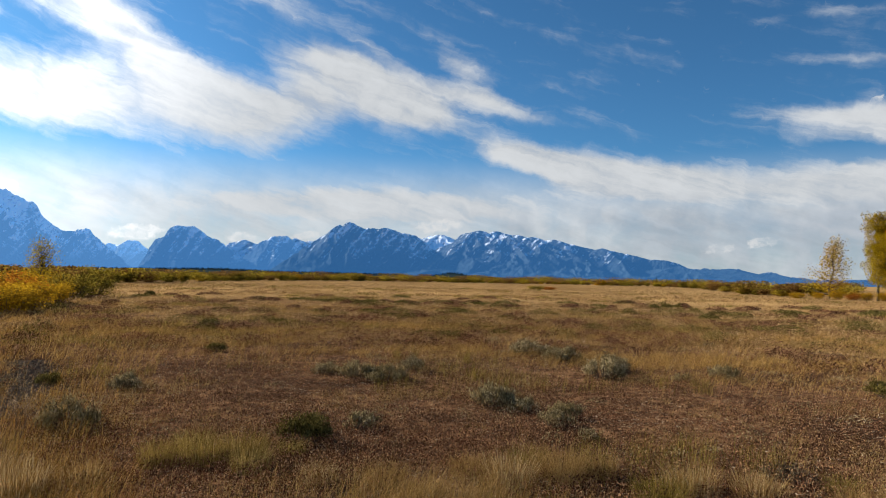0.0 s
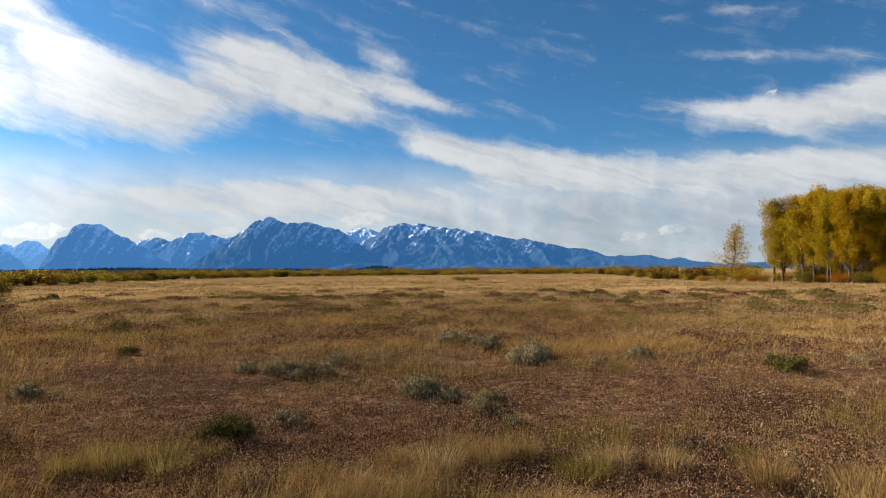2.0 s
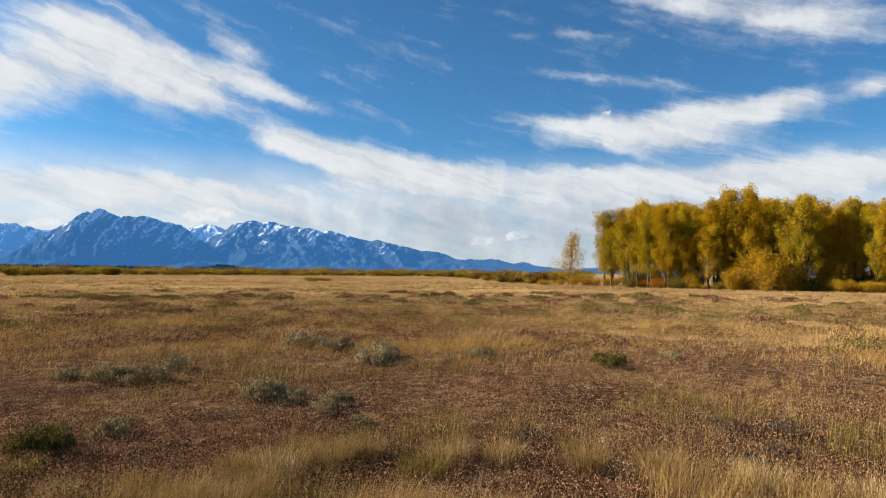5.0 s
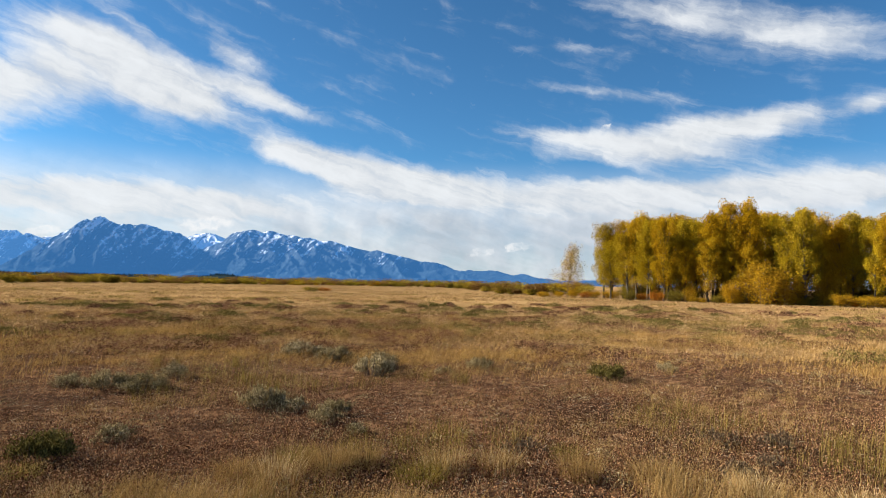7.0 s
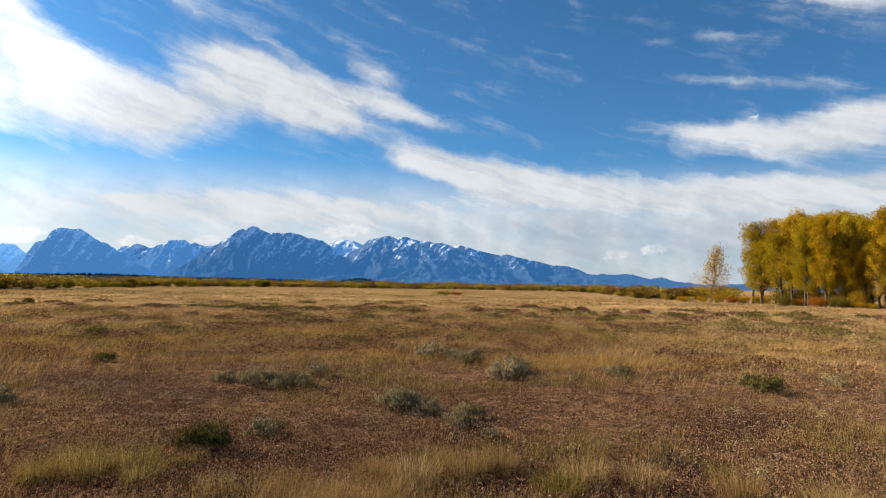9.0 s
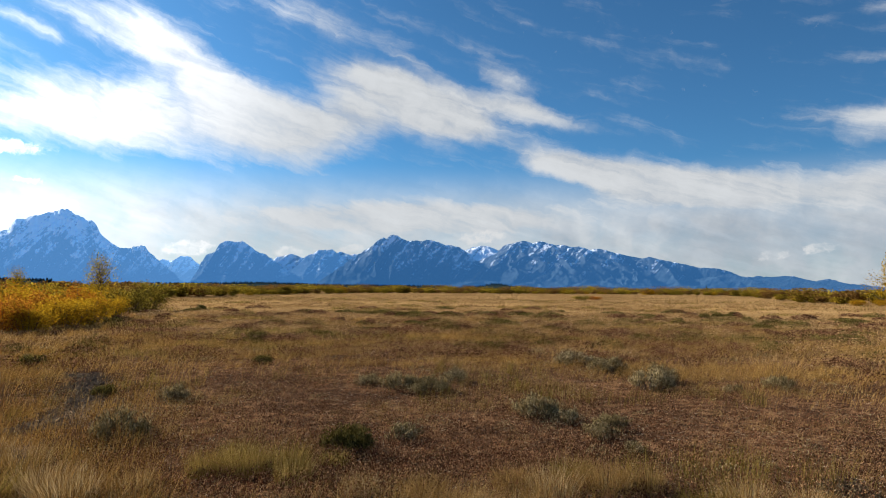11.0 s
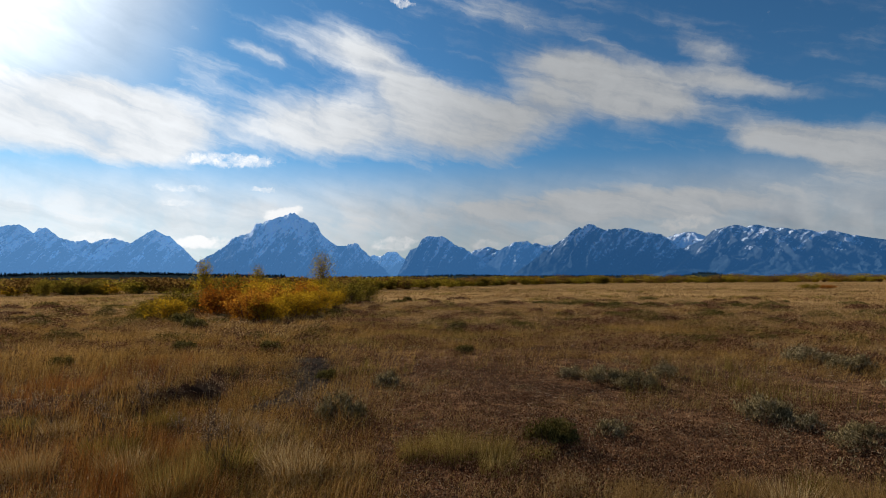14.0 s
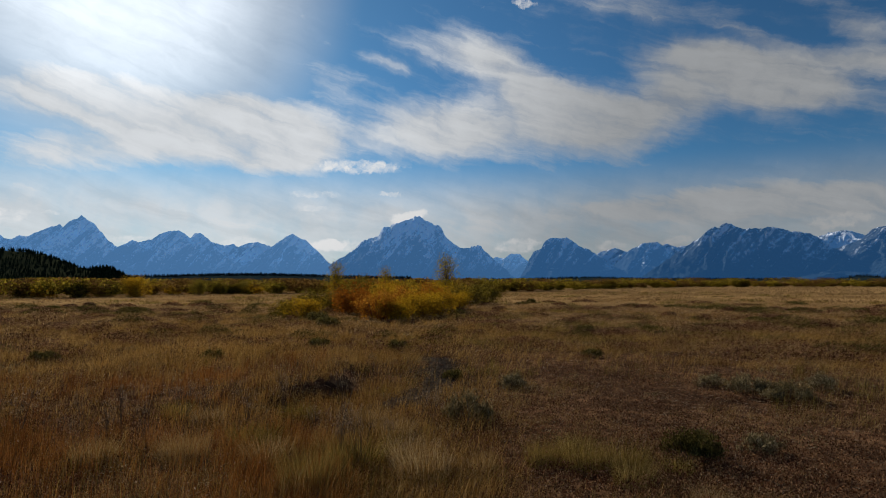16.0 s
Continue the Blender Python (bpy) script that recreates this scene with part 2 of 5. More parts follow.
def leafy(name, dark, mid, light, through_light=0.35, patch=0.12, rough=0.7, upward=0.22):
    """Dry grass or leaves: each blade its own tone, patches in the field, light shining through; upward: how far the rounded tufts face the sky."""
    mat, tree = shader(name)
    pos = node(tree, "ShaderNodeNewGeometry").outputs["Position"]
    own = node(tree, "ShaderNodeNewGeometry").outputs["Random Per Island"]
    thing = node(tree, "ShaderNodeObjectInfo").outputs["Random"]
    drift = speckle(tree, pos, patch, 3.0)
    base = mixed(tree, ramp(tree, maths(tree, "ADD", own, maths(tree, "MULTIPLY", maths(tree, "SUBTRACT", drift, 0.5), 1.6)), 0.0, 1.0), rgba(dark), rgba(mid))
    col = mixed(tree, ramp(tree, maths(tree, "ADD", maths(tree, "MULTIPLY", own, 0.7), maths(tree, "MULTIPLY", thing, 0.35)), 0.55, 1.0), base, rgba(light))
    face = node(tree, "ShaderNodeVectorMath", {0: node(tree, "ShaderNodeNewGeometry").outputs["Normal"], 1: (0.0, 0.0, upward)}, operation="ADD").outputs[0]
    tilt = node(tree, "ShaderNodeVectorMath", {0: face}, operation="NORMALIZE").outputs[0]
    gloss = node(tree, "ShaderNodeBsdfDiffuse", {"Color": col, "Roughness": rough, "Normal": tilt})
    lit = node(tree, "ShaderNodeBsdfTranslucent", {"Color": col, "Normal": tilt})
    both = node(tree, "ShaderNodeMixShader", {0: through_light, 1: gloss.outputs[0], 2: lit.outputs[0]})
    node(tree, "ShaderNodeOutputMaterial", {0: both.outputs[0]})
    return mat


def rough_stuff(name, dark, light, scale, bump=0.3, rough=0.85, spot=None, spot_scale=1.0, object_space=False):
    """Bark, soil, stone: two scales of noise, fine relief, optional spots."""
    mat, tree = shader(name)
    pos = node(tree, "ShaderNodeTexCoord").outputs["Object"] if object_space else node(tree, "ShaderNodeNewGeometry").outputs["Position"]
    one, two = speckle(tree, pos, scale, 6.0), speckle(tree, pos, scale * 7.3, 4.0)
    fac = ramp(tree, maths(tree, "ADD", maths(tree, "MULTIPLY", one, 0.6), maths(tree, "MULTIPLY", two, 0.4)), 0.32, 0.68)
    col = mixed(tree, fac, rgba(dark), rgba(light))
    if spot:
        col = mixed(tree, ramp(tree, speckle(tree, pos, spot_scale, 3.0), 0.55, 0.66), col, rgba(spot))
    relief = node(tree, "ShaderNodeBump", {"Strength": bump, "Distance": 0.05, "Height": two})
    body = node(tree, "ShaderNodeBsdfPrincipled", {"Base Color": col, "Roughness": rough, "Normal": relief.outputs[0], "Specular IOR Level": 0.0})
    node(tree, "ShaderNodeOutputMaterial", {0: body.outputs[0]})
    return mat


def ground_material():
    """Dry soil with litter, rust-coloured low growth and straw."""
    mat, tree = shader("meadow_soil")
    pos = node(tree, "ShaderNodeNewGeometry").outputs["Position"]
    wide, mid, small, dust = (speckle(tree, pos, s, 5.0) for s in (0.06, 0.5, 5.0, 45.0))
    soil = mixed(tree, ramp(tree, dust, 0.35, 0.7), (0.012, 0.007, 0.005, 1), (0.13, 0.07, 0.04, 1))
    litter = mixed(tree, ramp(tree, small, 0.3, 0.7), (0.042, 0.02, 0.011, 1), (0.22, 0.122, 0.062, 1))
    col = mixed(tree, ramp(tree, maths(tree, "ADD", mid, maths(tree, "MULTIPLY", small, 0.5)), 0.6, 0.9), soil, litter)
    span = node(tree, "ShaderNodeVectorMath", {0: pos}, operation="LENGTH").outputs["Value"]
    straw = mixed(tree, ramp(tree, wide, 0.35, 0.65), (0.21, 0.125, 0.05, 1), (0.37, 0.235, 0.10, 1))
    col = mixed(tree, ramp(tree, span, 18.0, 60.0), col, straw)
    relief = node(tree, "ShaderNodeBump", {"Strength": 0.6, "Distance": 0.04, "Height": maths(tree, "ADD", dust, small)})
    body = node(tree, "ShaderNodeBsdfPrincipled", {"Base Color": col, "Roughness": 0.95, "Normal": relief.outputs[0], "Specular IOR Level": 0.0})
    node(tree, "ShaderNodeOutputMaterial", {0: body.outputs[0]})
    return mat


def mountain_material(name, snow, top, low_rock, high_rock, haze_tint, glow, lean=-0.75):
    """Distant rock and forest with snow in gullies and on the upper slopes; the blue haze of the miles between is put
    in as emission.
    """
    mat, tree = shader(name)
    geo = node(tree, "ShaderNodeNewGeometry")
    pos = geo.outputs["Position"]
    parts = node(tree, "ShaderNodeSeparateXYZ", {0: pos}).outputs
    z = parts[2]
    across = maths(tree, "MULTIPLY", maths(tree, "ARCTAN2", parts[0], parts[1]), 4000.0)
    slant = maths(tree, "ADD", across, maths(tree, "MULTIPLY", z, lean))
    lane = node(tree, "ShaderNodeCombineXYZ", {0: maths(tree, "MULTIPLY", slant, 0.030), 1: maths(tree, "MULTIPLY", z, 0.008), 2: lean})
    gully = speckle(tree, lane.outputs[0], 1.0, 9.0, 0.68)
    crumb = speckle(tree, pos, 0.045, 10.0, 0.75)
    streak = maths(tree, "ADD", maths(tree, "MULTIPLY", maths(tree, "SUBTRACT", maths(tree, "ADD", maths(tree, "MULTIPLY", gully, 0.55), maths(tree, "MULTIPLY", crumb, 0.45)), 0.5), 5.0), 0.5)
    patch = speckle(tree, pos, 0.0075, 8.0, 0.62)
    rel = ramp(tree, z, 20.0, top)
    lee = node(tree, "ShaderNodeVectorMath", {0: geo.outputs["Normal"], 1: (0.62, 0.2, 0.75)}, operation="DOT_PRODUCT").outputs["Value"]
    want = maths(tree, "ADD", maths(tree, "ADD", maths(tree, "MULTIPLY", rel, 0.5), maths(tree, "MULTIPLY", lee, 0.30)), maths(tree, "ADD", maths(tree, "MULTIPLY", streak, 1.15), maths(tree, "MULTIPLY", patch, 1.0)))
    fac = maths(tree, "MULTIPLY", ramp(tree, want, 1.92 - snow, 2.14 - snow), ramp(tree, z, 30.0, 150.0))
    rock = mixed(tree, rel, rgba(low_rock), rgba(high_rock))
    rock = mixed(tree, ramp(tree, speckle(tree, pos, 0.05, 6.0, 0.7), 0.3, 0.7), rock, mixed(tree, 0.6, rock, (0.02, 0.03, 0.05, 1)))
    col = mixed(tree, fac, rock, (0.72, 0.78, 0.86, 1))
    relief = node(tree, "ShaderNodeBump", {"Strength": 1.0, "Distance": 13.0, "Height": maths(tree, "ADD", streak, patch)})
    # the blue emission imitates distance haze; the mountain itself gives no light
    body = node(tree, "ShaderNodeBsdfPrincipled", {"Base Color": col, "Roughness": 0.9, "Normal": relief.outputs[0], "Specular IOR Level": 0.0, "Emission Color": rgba(haze_tint), "Emission Strength": glow})
    node(tree, "ShaderNodeOutputMaterial", {0: body.outputs[0]})
    return mat


SOIL = ground_material()
STRAW = leafy("straw_grass", (0.18, 0.105, 0.028), (0.40, 0.265, 0.092), (0.55, 0.40, 0.19), 0.22, 0.9)
PLUME = leafy("tall_plume_grass", (0.20, 0.115, 0.035), (0.46, 0.305, 0.115), (0.70, 0.545, 0.295), 0.22, 0.9)
LITTER = leafy("bleached_straw_litter", (0.22, 0.15, 0.08), (0.42, 0.32, 0.20), (0.66, 0.56, 0.40), 0.05, 1.5)
GOLD = leafy("golden_grass", (0.18, 0.094, 0.022), (0.50, 0.295, 0.078), (0.61, 0.405, 0.145), 0.2, 0.35)
RUST = leafy("rust_forbs", (0.055, 0.024, 0.012), (0.235, 0.105, 0.052), (0.50, 0.31, 0.165), 0.12, 0.6)
TAN = leafy("tan_meadow_grass", (0.22, 0.125, 0.045), (0.54, 0.345, 0.142), (0.63, 0.44, 0.215), 0.22, 0.16)
PALE = leafy("pale_meadow_grass", (0.23, 0.14, 0.06), (0.38, 0.25, 0.11), (0.50, 0.355, 0.18), 0.15, 0.05)
RUST_GRASS = leafy("rust_orange_grass", (0.13, 0.045, 0.012), (0.38, 0.165, 0.042), (0.56, 0.31, 0.11), 0.22, 0.8)
OLIVE = leafy("olive_grass", (0.075, 0.058, 0.013), (0.25, 0.18, 0.038), (0.46, 0.34, 0.10), 0.28, 0.8)
LIME = leafy("yellow_green_grass", (0.13, 0.088, 0.02), (0.34, 0.235, 0.065), (0.56, 0.42, 0.17), 0.28, 0.8)
SAGE = leafy("sage_leaf", (0.12, 0.092, 0.042), (0.36, 0.282, 0.135), (0.55, 0.45, 0.26), 0.15, 3.0, upward=0.2)
DEAD_SAGE = leafy("dead_sage_twigs", (0.06, 0.040, 0.024), (0.16, 0.112, 0.066), (0.28, 0.21, 0.13), 0.08, 3.0, upward=0.1)
SAGE_DARK = leafy("dark_sage_leaf", (0.06, 0.049, 0.012), (0.205, 0.165, 0.046), (0.42, 0.335, 0.11), 0.18, 3.0, upward=0.6)
SEED = leafy("pale_seed_heads", (0.28, 0.18, 0.09), (0.44, 0.31, 0.18), (0.58, 0.45, 0.29), 0.15, 2.0)
ASPEN = leafy("aspen_leaf_gold", (0.23, 0.125, 0.005), (0.50, 0.315, 0.010), (0.70, 0.49, 0.03), 0.33, 0.35, upward=0.3)
ASPEN_GREEN = leafy("aspen_leaf_greenish", (0.18, 0.12, 0.005), (0.42, 0.295, 0.012), (0.62, 0.46, 0.035), 0.33, 0.35, upward=0.3)
WILLOW_RUST = leafy("willow_leaf_rust", (0.20, 0.06, 0.009), (0.46, 0.165, 0.016), (0.62, 0.31, 0.035), 0.4, 0.5)
WILLOW_GOLD = leafy("willow_leaf_gold", (0.22, 0.12, 0.01), (0.48, 0.29, 0.016), (0.64, 0.42, 0.03), 0.4, 0.5)
WILLOW_OLIVE = leafy("willow_leaf_olive", (0.08, 0.06, 0.009), (0.22, 0.165, 0.02), (0.42, 0.32, 0.05), 0.35, 0.5)
WILLOW_LIME = leafy("willow_leaf_yellow_green", (0.12, 0.085, 0.008), (0.30, 0.22, 0.02), (0.50, 0.38, 0.05), 0.3, 0.5)
WILLOW_BROWN = leafy("willow_leaf_brown", (0.085, 0.042, 0.012), (0.22, 0.12, 0.032), (0.36, 0.22, 0.06), 0.25, 0.5)
# far conifers: distance haze painted into the needle colour as a blue tint
HAZED_NEEDLE = leafy("hazed_conifer_needles", (0.014, 0.026, 0.032), (0.024, 0.04, 0.046), (0.034, 0.052, 0.056), 0.05, 0.02)
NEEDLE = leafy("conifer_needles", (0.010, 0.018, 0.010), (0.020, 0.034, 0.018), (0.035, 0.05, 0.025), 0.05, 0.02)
BARK = rough_stuff("aspen_bark", (0.03, 0.025, 0.018), (0.15, 0.13, 0.10), 2.5, 0.4, 0.85, (0.04, 0.035, 0.03), 3.0)
TWIG = rough_stuff("grey_brown_twigs", (0.06, 0.045, 0.033), (0.17, 0.13, 0.095), 8.0, 0.3)
STONE = rough_stuff("grey_pebbles", (0.06, 0.042, 0.027), (0.26, 0.19, 0.12), 9.0, 0.3, 0.8)
SILT = rough_stuff("grey_silt", (0.045, 0.03, 0.019), (0.16, 0.112, 0.07), 3.0, 0.5, 0.95)
# floor under the far conifers, with the same blue haze in its colour
HAZED_SOIL = rough_stuff("hazed_forest_floor", (0.014, 0.026, 0.03), (0.026, 0.042, 0.046), 0.05, 0.3)
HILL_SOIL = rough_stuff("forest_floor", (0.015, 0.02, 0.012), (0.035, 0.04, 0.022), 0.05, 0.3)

# ---------------------------------------------------------------- building helpers
def lattice(i, j, seed):
    n = (i * 374761393 + j * 668265263 + seed * 974634777) & 0xFFFFFFFF
    n = ((n ^ (n >> 13)) * 1274126177) & 0xFFFFFFFF
    return ((n ^ (n >> 16)) & 0xFFFF) / 65535.0


def value_noise(x, y, seed=0):
    x, y = np.asarray(x, float), np.asarray(y, float)
    i, j = np.floor(x).astype(np.int64), np.floor(y).astype(np.int64)
    u, v = x - i, y - j
    u, v = u * u * (3 - 2 * u), v * v * (3 - 2 * v)
    low = lattice(i, j, seed) * (1 - u) + lattice(i + 1, j, seed) * u
    top = lattice(i, j + 1, seed) * (1 - u) + lattice(i + 1, j + 1, seed) * u
    return low * (1 - v) + top * v


def fbm(x, y, octaves=4, seed=0):
    total, size = 0.0, 0.5
    for k in range(octaves):
        total = total + size * value_noise(np.asarray(x) * 2 ** k, np.asarray(y) * 2 ** k, seed + k)
        size /= 2
    return total / (1 - 0.5 ** octaves)


def step(lo, hi, v):
    s = np.clip((np.asarray(v, float) - lo) / (hi - lo), 0, 1)
    return s * s * (3 - 2 * s)


def mesh_np(name, verts, faces, material, smooth=False):
    """A mesh from arrays: faces is an (n, 3) or (n, 4) index array."""
    verts, faces = np.asarray(verts, np.float32), np.asarray(faces, np.int32)
    me = bpy.data.meshes.new(name)
    k = faces.shape[1]
    me.vertices.add(len(verts))
    me.vertices.foreach_set("co", verts.ravel())
    me.loops.add(faces.size)
    me.loops.foreach_set("vertex_index", faces.ravel())
    me.polygons.add(len(faces))
    me.polygons.foreach_set("loop_start", np.arange(0, faces.size, k, dtype=np.int32))
    me.polygons.foreach_set("use_smooth", np.full(len(faces), smooth))
    me.update(calc_edges=True)
    me.materials.append(material)
    return me


def part(name, me, parent, label=""):
    ob = new(name, me)
    ob.parent = parent
    return tagged(ob, label)


def base_empty(name, at=(0, 0, 0)):
    ob = new(name)
    ob.location, ob.empty_display_size = at, 0.3
    return ob


def polar(az, r):
    a = np.radians(az)
    return -np.sin(a) * r, np.cos(a) * r


def join_arrays(pieces):
    """Several (verts, faces) into one pair."""
    vs, fs, n = [], [], 0
    for v, f in pieces:
        vs.append(v), fs.append(np.asarray(f) + n)
        n += len(v)
    return np.concatenate(vs), np.concatenate(fs)


def tube(points, radii, sides=6):
    """A tapered limb along points, as triangles."""
    pts = np.asarray(points, float)
    rings = []
    for k, p in enumerate(pts):
        d = pts[min(k + 1, len(pts) - 1)] - pts[max(k - 1, 0)]
        d = d / (np.linalg.norm(d) + 1e-9)
        a = np.cross(d, (0.3, 0.9, 0.2))
        a /= np.linalg.norm(a) + 1e-9
        b = np.cross(d, a)
        ang = np.linspace(0, 2 * np.pi, sides, endpoint=False)
        rings.append(p + radii[k] * (np.cos(ang)[:, None] * a + np.sin(ang)[:, None] * b))
    faces = []
    for k in range(len(pts) - 1):
        for s in range(sides):
            a, b = k * sides + s, k * sides + (s + 1) % sides
            faces += [(a, b, b + sides), (a, b + sides, a + sides)]
    return np.concatenate(rings), np.array(faces)


def leaves(rng, centres, size, stretch=1.5, upright=0.0):
    """A rhombic leaf or sprig at each centre, turned at random, as triangles."""
    n = len(centres)
    a = rng.normal(size=(n, 3))
    a[:, 2] += upright
    a /= np.linalg.norm(a, axis=1)[:, None]
    b = np.cross(a, rng.normal(size=(n, 3)))
    b /= np.linalg.norm(b, axis=1)[:, None] + 1e-9
    s = (size * rng.uniform(0.6, 1.35, n))[:, None]
    v = np.stack([centres - a * s * stretch / 2, centres + b * s / 2, centres + a * s * stretch / 2, centres - b * s / 2], 1).reshape(-1, 3)
    k = np.arange(n)[:, None] * 4
    return v, np.concatenate([k + (0, 1, 2), k + (0, 2, 3)])


def blades(rng, x, y, height, width, lean=0.35, wind=0.25, bend=True):
    """Grass blades rooted in the ground, leaning with the wind."""
    n = len(x)
    z = ground_z(x, y) - 0.015
    way = rng.uniform(0, 2 * np.pi, n)
    tilt = np.abs(rng.normal(0, lean, n))
    dx, dy = np.cos(way) * tilt + wind, np.sin(way) * tilt
    turn = rng.uniform(0, np.pi, n)
    wx, wy = np.cos(turn) * width / 2, np.sin(turn) * width / 2
    root = np.stack([x, y, z], 1)
    across = np.stack([wx, wy, np.zeros(n)], 1)
    tip = root + np.stack([dx * height, dy * height, height], 1)
    k = np.arange(n)[:, None]
    if not bend:
        return np.stack([root - across, root + across, tip], 1).reshape(-1, 3), k * 3 + (0, 1, 2)
    mid = root + np.stack([dx * height * 0.33, dy * height * 0.33, height * 0.58], 1)
    v = np.stack([root - across, root + across, mid - across * 0.7, mid + across * 0.7, tip], 1).reshape(-1, 3)
    return v, np.concatenate([k * 5 + (0, 1, 3), k * 5 + (0, 3, 2), k * 5 + (2, 3, 4)])


# ---------------------------------------------------------------- ground
BANK, ALONG, LEFT = (-6.1, 6.2), (-0.417, 0.909), (-0.909, -0.417)


def ground_z(x, y):
    """Nearly flat, with hummocks, an eroded bank and the dry channel below it."""
    x, y = np.asarray(x, float), np.asarray(y, float)
    r = np.hypot(x, y)
    z = (fbm(x * 0.45, y * 0.45, 3, 5) - 0.5) * 0.16 * step(2, 6, r) * (1 - step(60, 140, r))
    s = (x - BANK[0]) * ALONG[0] + (y - BANK[1]) * ALONG[1]
    v = (x - BANK[0]) * LEFT[0] + (y - BANK[1]) * LEFT[1] + 0.25 * np.sin(s * 1.7) + 0.2 * (fbm(x * 1.3, y * 1.3, 3, 8) - 0.5)
    stretch = step(-1.3, 0.3, s) * (1 - step(2.3, 4.0, s))
    bank = 0.24 * step(-0.3, 0.22, v) * np.exp(-(np.maximum(v, 0) / 2.4) ** 2)
    channel = -0.12 * np.exp(-((v + 0.45) / 0.7) ** 2)
    return z + (bank + channel) * stretch


def build_ground():
    near = 0.4 * 1.03 ** np.arange(0, 160)
    far = near[-1] * 1.13 ** np.arange(1, 60)
    r = np.concatenate([near, far[far < 4880], [4880.0]])
    az = np.arange(0, 360, 0.75)
    rr, aa = np.meshgrid(r, az, indexing="ij")
    x, y = polar(aa, rr)
    verts = np.stack([x, y, ground_z(x, y)], -1).reshape(-1, 3)
    n, m = rr.shape
    i, j = np.meshgrid(np.arange(n - 1), np.arange(m), indexing="ij")
    k = (j + 1) % m
    quads = np.stack([i * m + j, i * m + k, (i + 1) * m + k, (i + 1) * m + j], -1).reshape(-1, 4)[:, ::-1]
    hub = len(verts)
    verts = np.concatenate([verts, [[0, 0, float(ground_z(0, 0))]]])
    fan = np.stack([np.arange(m), (np.arange(m) + 1) % m, np.full(m, hub), np.full(m, hub)], 1)
    tris = np.concatenate([quads[:, [0, 1, 2]], quads[:, [0, 2, 3]], fan[:, :3]])
    ob = new("ground", mesh_np("ground", verts, tris, SOIL, True))
    tagged(ob, "dry brown meadow soil with plant litter, reaching to the horizon", "ground", kind="structure")


build_ground()


# ---------------------------------------------------------------- mountains
def mountain(label, peaks, slope, dist, material, name="mountain", rough=0.1, seed=1, az0=None, az1=None, spurs=6, stretch=1.1, cut=0.5):
    """A massif: peaks are the summits and shoulders of its crest (degrees left of ahead, degrees up). Each summit stands as a ridged pyramid falling by slope; fine ridges and gullies are cut into them."""
    a_lo = min(p[0] for p in peaks) - 5 if az0 is None else az0
    a_hi = max(p[0] for p in peaks) + 5 if az1 is None else az1
    az = np.arange(a_lo, a_hi, 0.055)
    r = np.concatenate([np.linspace(dist - 680, dist + 40, 88), [dist + 160]])
    rr, aa = np.meshgrid(r, az, indexing="ij")
    x, y = polar(aa, rr)
    wob = fbm(x / 170, y / 170, 4, seed + 5) - 0.5
    line = sorted(peaks)
    crest = np.interp(aa, [p[0] for p in line], [p[1] for p in line])
    crest = crest - slope * (np.maximum(line[0][0] - aa, 0) + np.maximum(aa - line[-1][0], 0))
    crags = np.abs(2 * fbm(aa * 2.6, aa * 0, 6, seed) - 1)
    crest = crest + rough * 1.6 * (0.35 - crags)
    back = np.abs(dist - rr)
    z = dist * np.tan(np.radians(np.maximum(crest, -0.4))) - 0.8 * back * (1 + 0.25 * wob) - 2
    z = np.maximum(z, -20.0)
    summits = [p for k, p in enumerate(line) if p[1] >= max(q[1] for q in line[max(k - 1, 0):k + 2])]
    for a, e in summits:
        h = dist * math.tan(radians(e))
        across = np.radians(aa - a) * dist
        ahead = (dist - rr) * stretch
        d = np.sqrt(across ** 2 + ahead ** 2 + 18 ** 2) - 18
        turn = np.arctan2(ahead, across) + wob * 0.9 * step(20, 200, d)
        u = slope * d * (1 + cut * np.abs(np.sin(turn * spurs / 2)) * step(0, 120, d)) / h
        z = np.maximum(z, h * np.where(u < 0.72, 1 - u, 0.28 * np.exp(-(u - 0.72) * 3.2)) - 4 * u)
    top = z.max(axis=0)[None, :]
    u = np.clip(1 - z / np.maximum(top, 1), 0, 1)
    bx, by = x + 110 * wob, y + 110 * (fbm(x / 170, y / 170, 4, seed + 6) - 0.5)
    ridged = sum(w * (1 - np.abs(2 * value_noise(bx / s, by / s, seed + k) - 1)) for k, (s, w) in enumerate(((190, 0.42), (88, 0.34), (42, 0.16), (20, 0.08))))
    z = z + np.maximum(top, 0) * (ridged - 0.5) * (rough * 0.7 + 0.42 * np.sqrt(u * (1 - u)))
    z = np.minimum(z, rr * np.tan(np.radians(np.maximum(crest, -0.4))))
    z[0] = -30.0
    verts = np.stack([x, y, z + EYE], -1).reshape(-1, 3)
    n, m = rr.shape
    i, j = np.meshgrid(np.arange(n - 1), np.arange(m - 1), indexing="ij")
    quads = np.stack([i * m + j, i * m + j + 1, (i + 1) * m + j + 1, (i + 1) * m + j], -1).reshape(-1, 4)
    ob = new(name, mesh_np(name, verts, quads, material))
    return tagged(ob, label, "mountain", "mountain range")


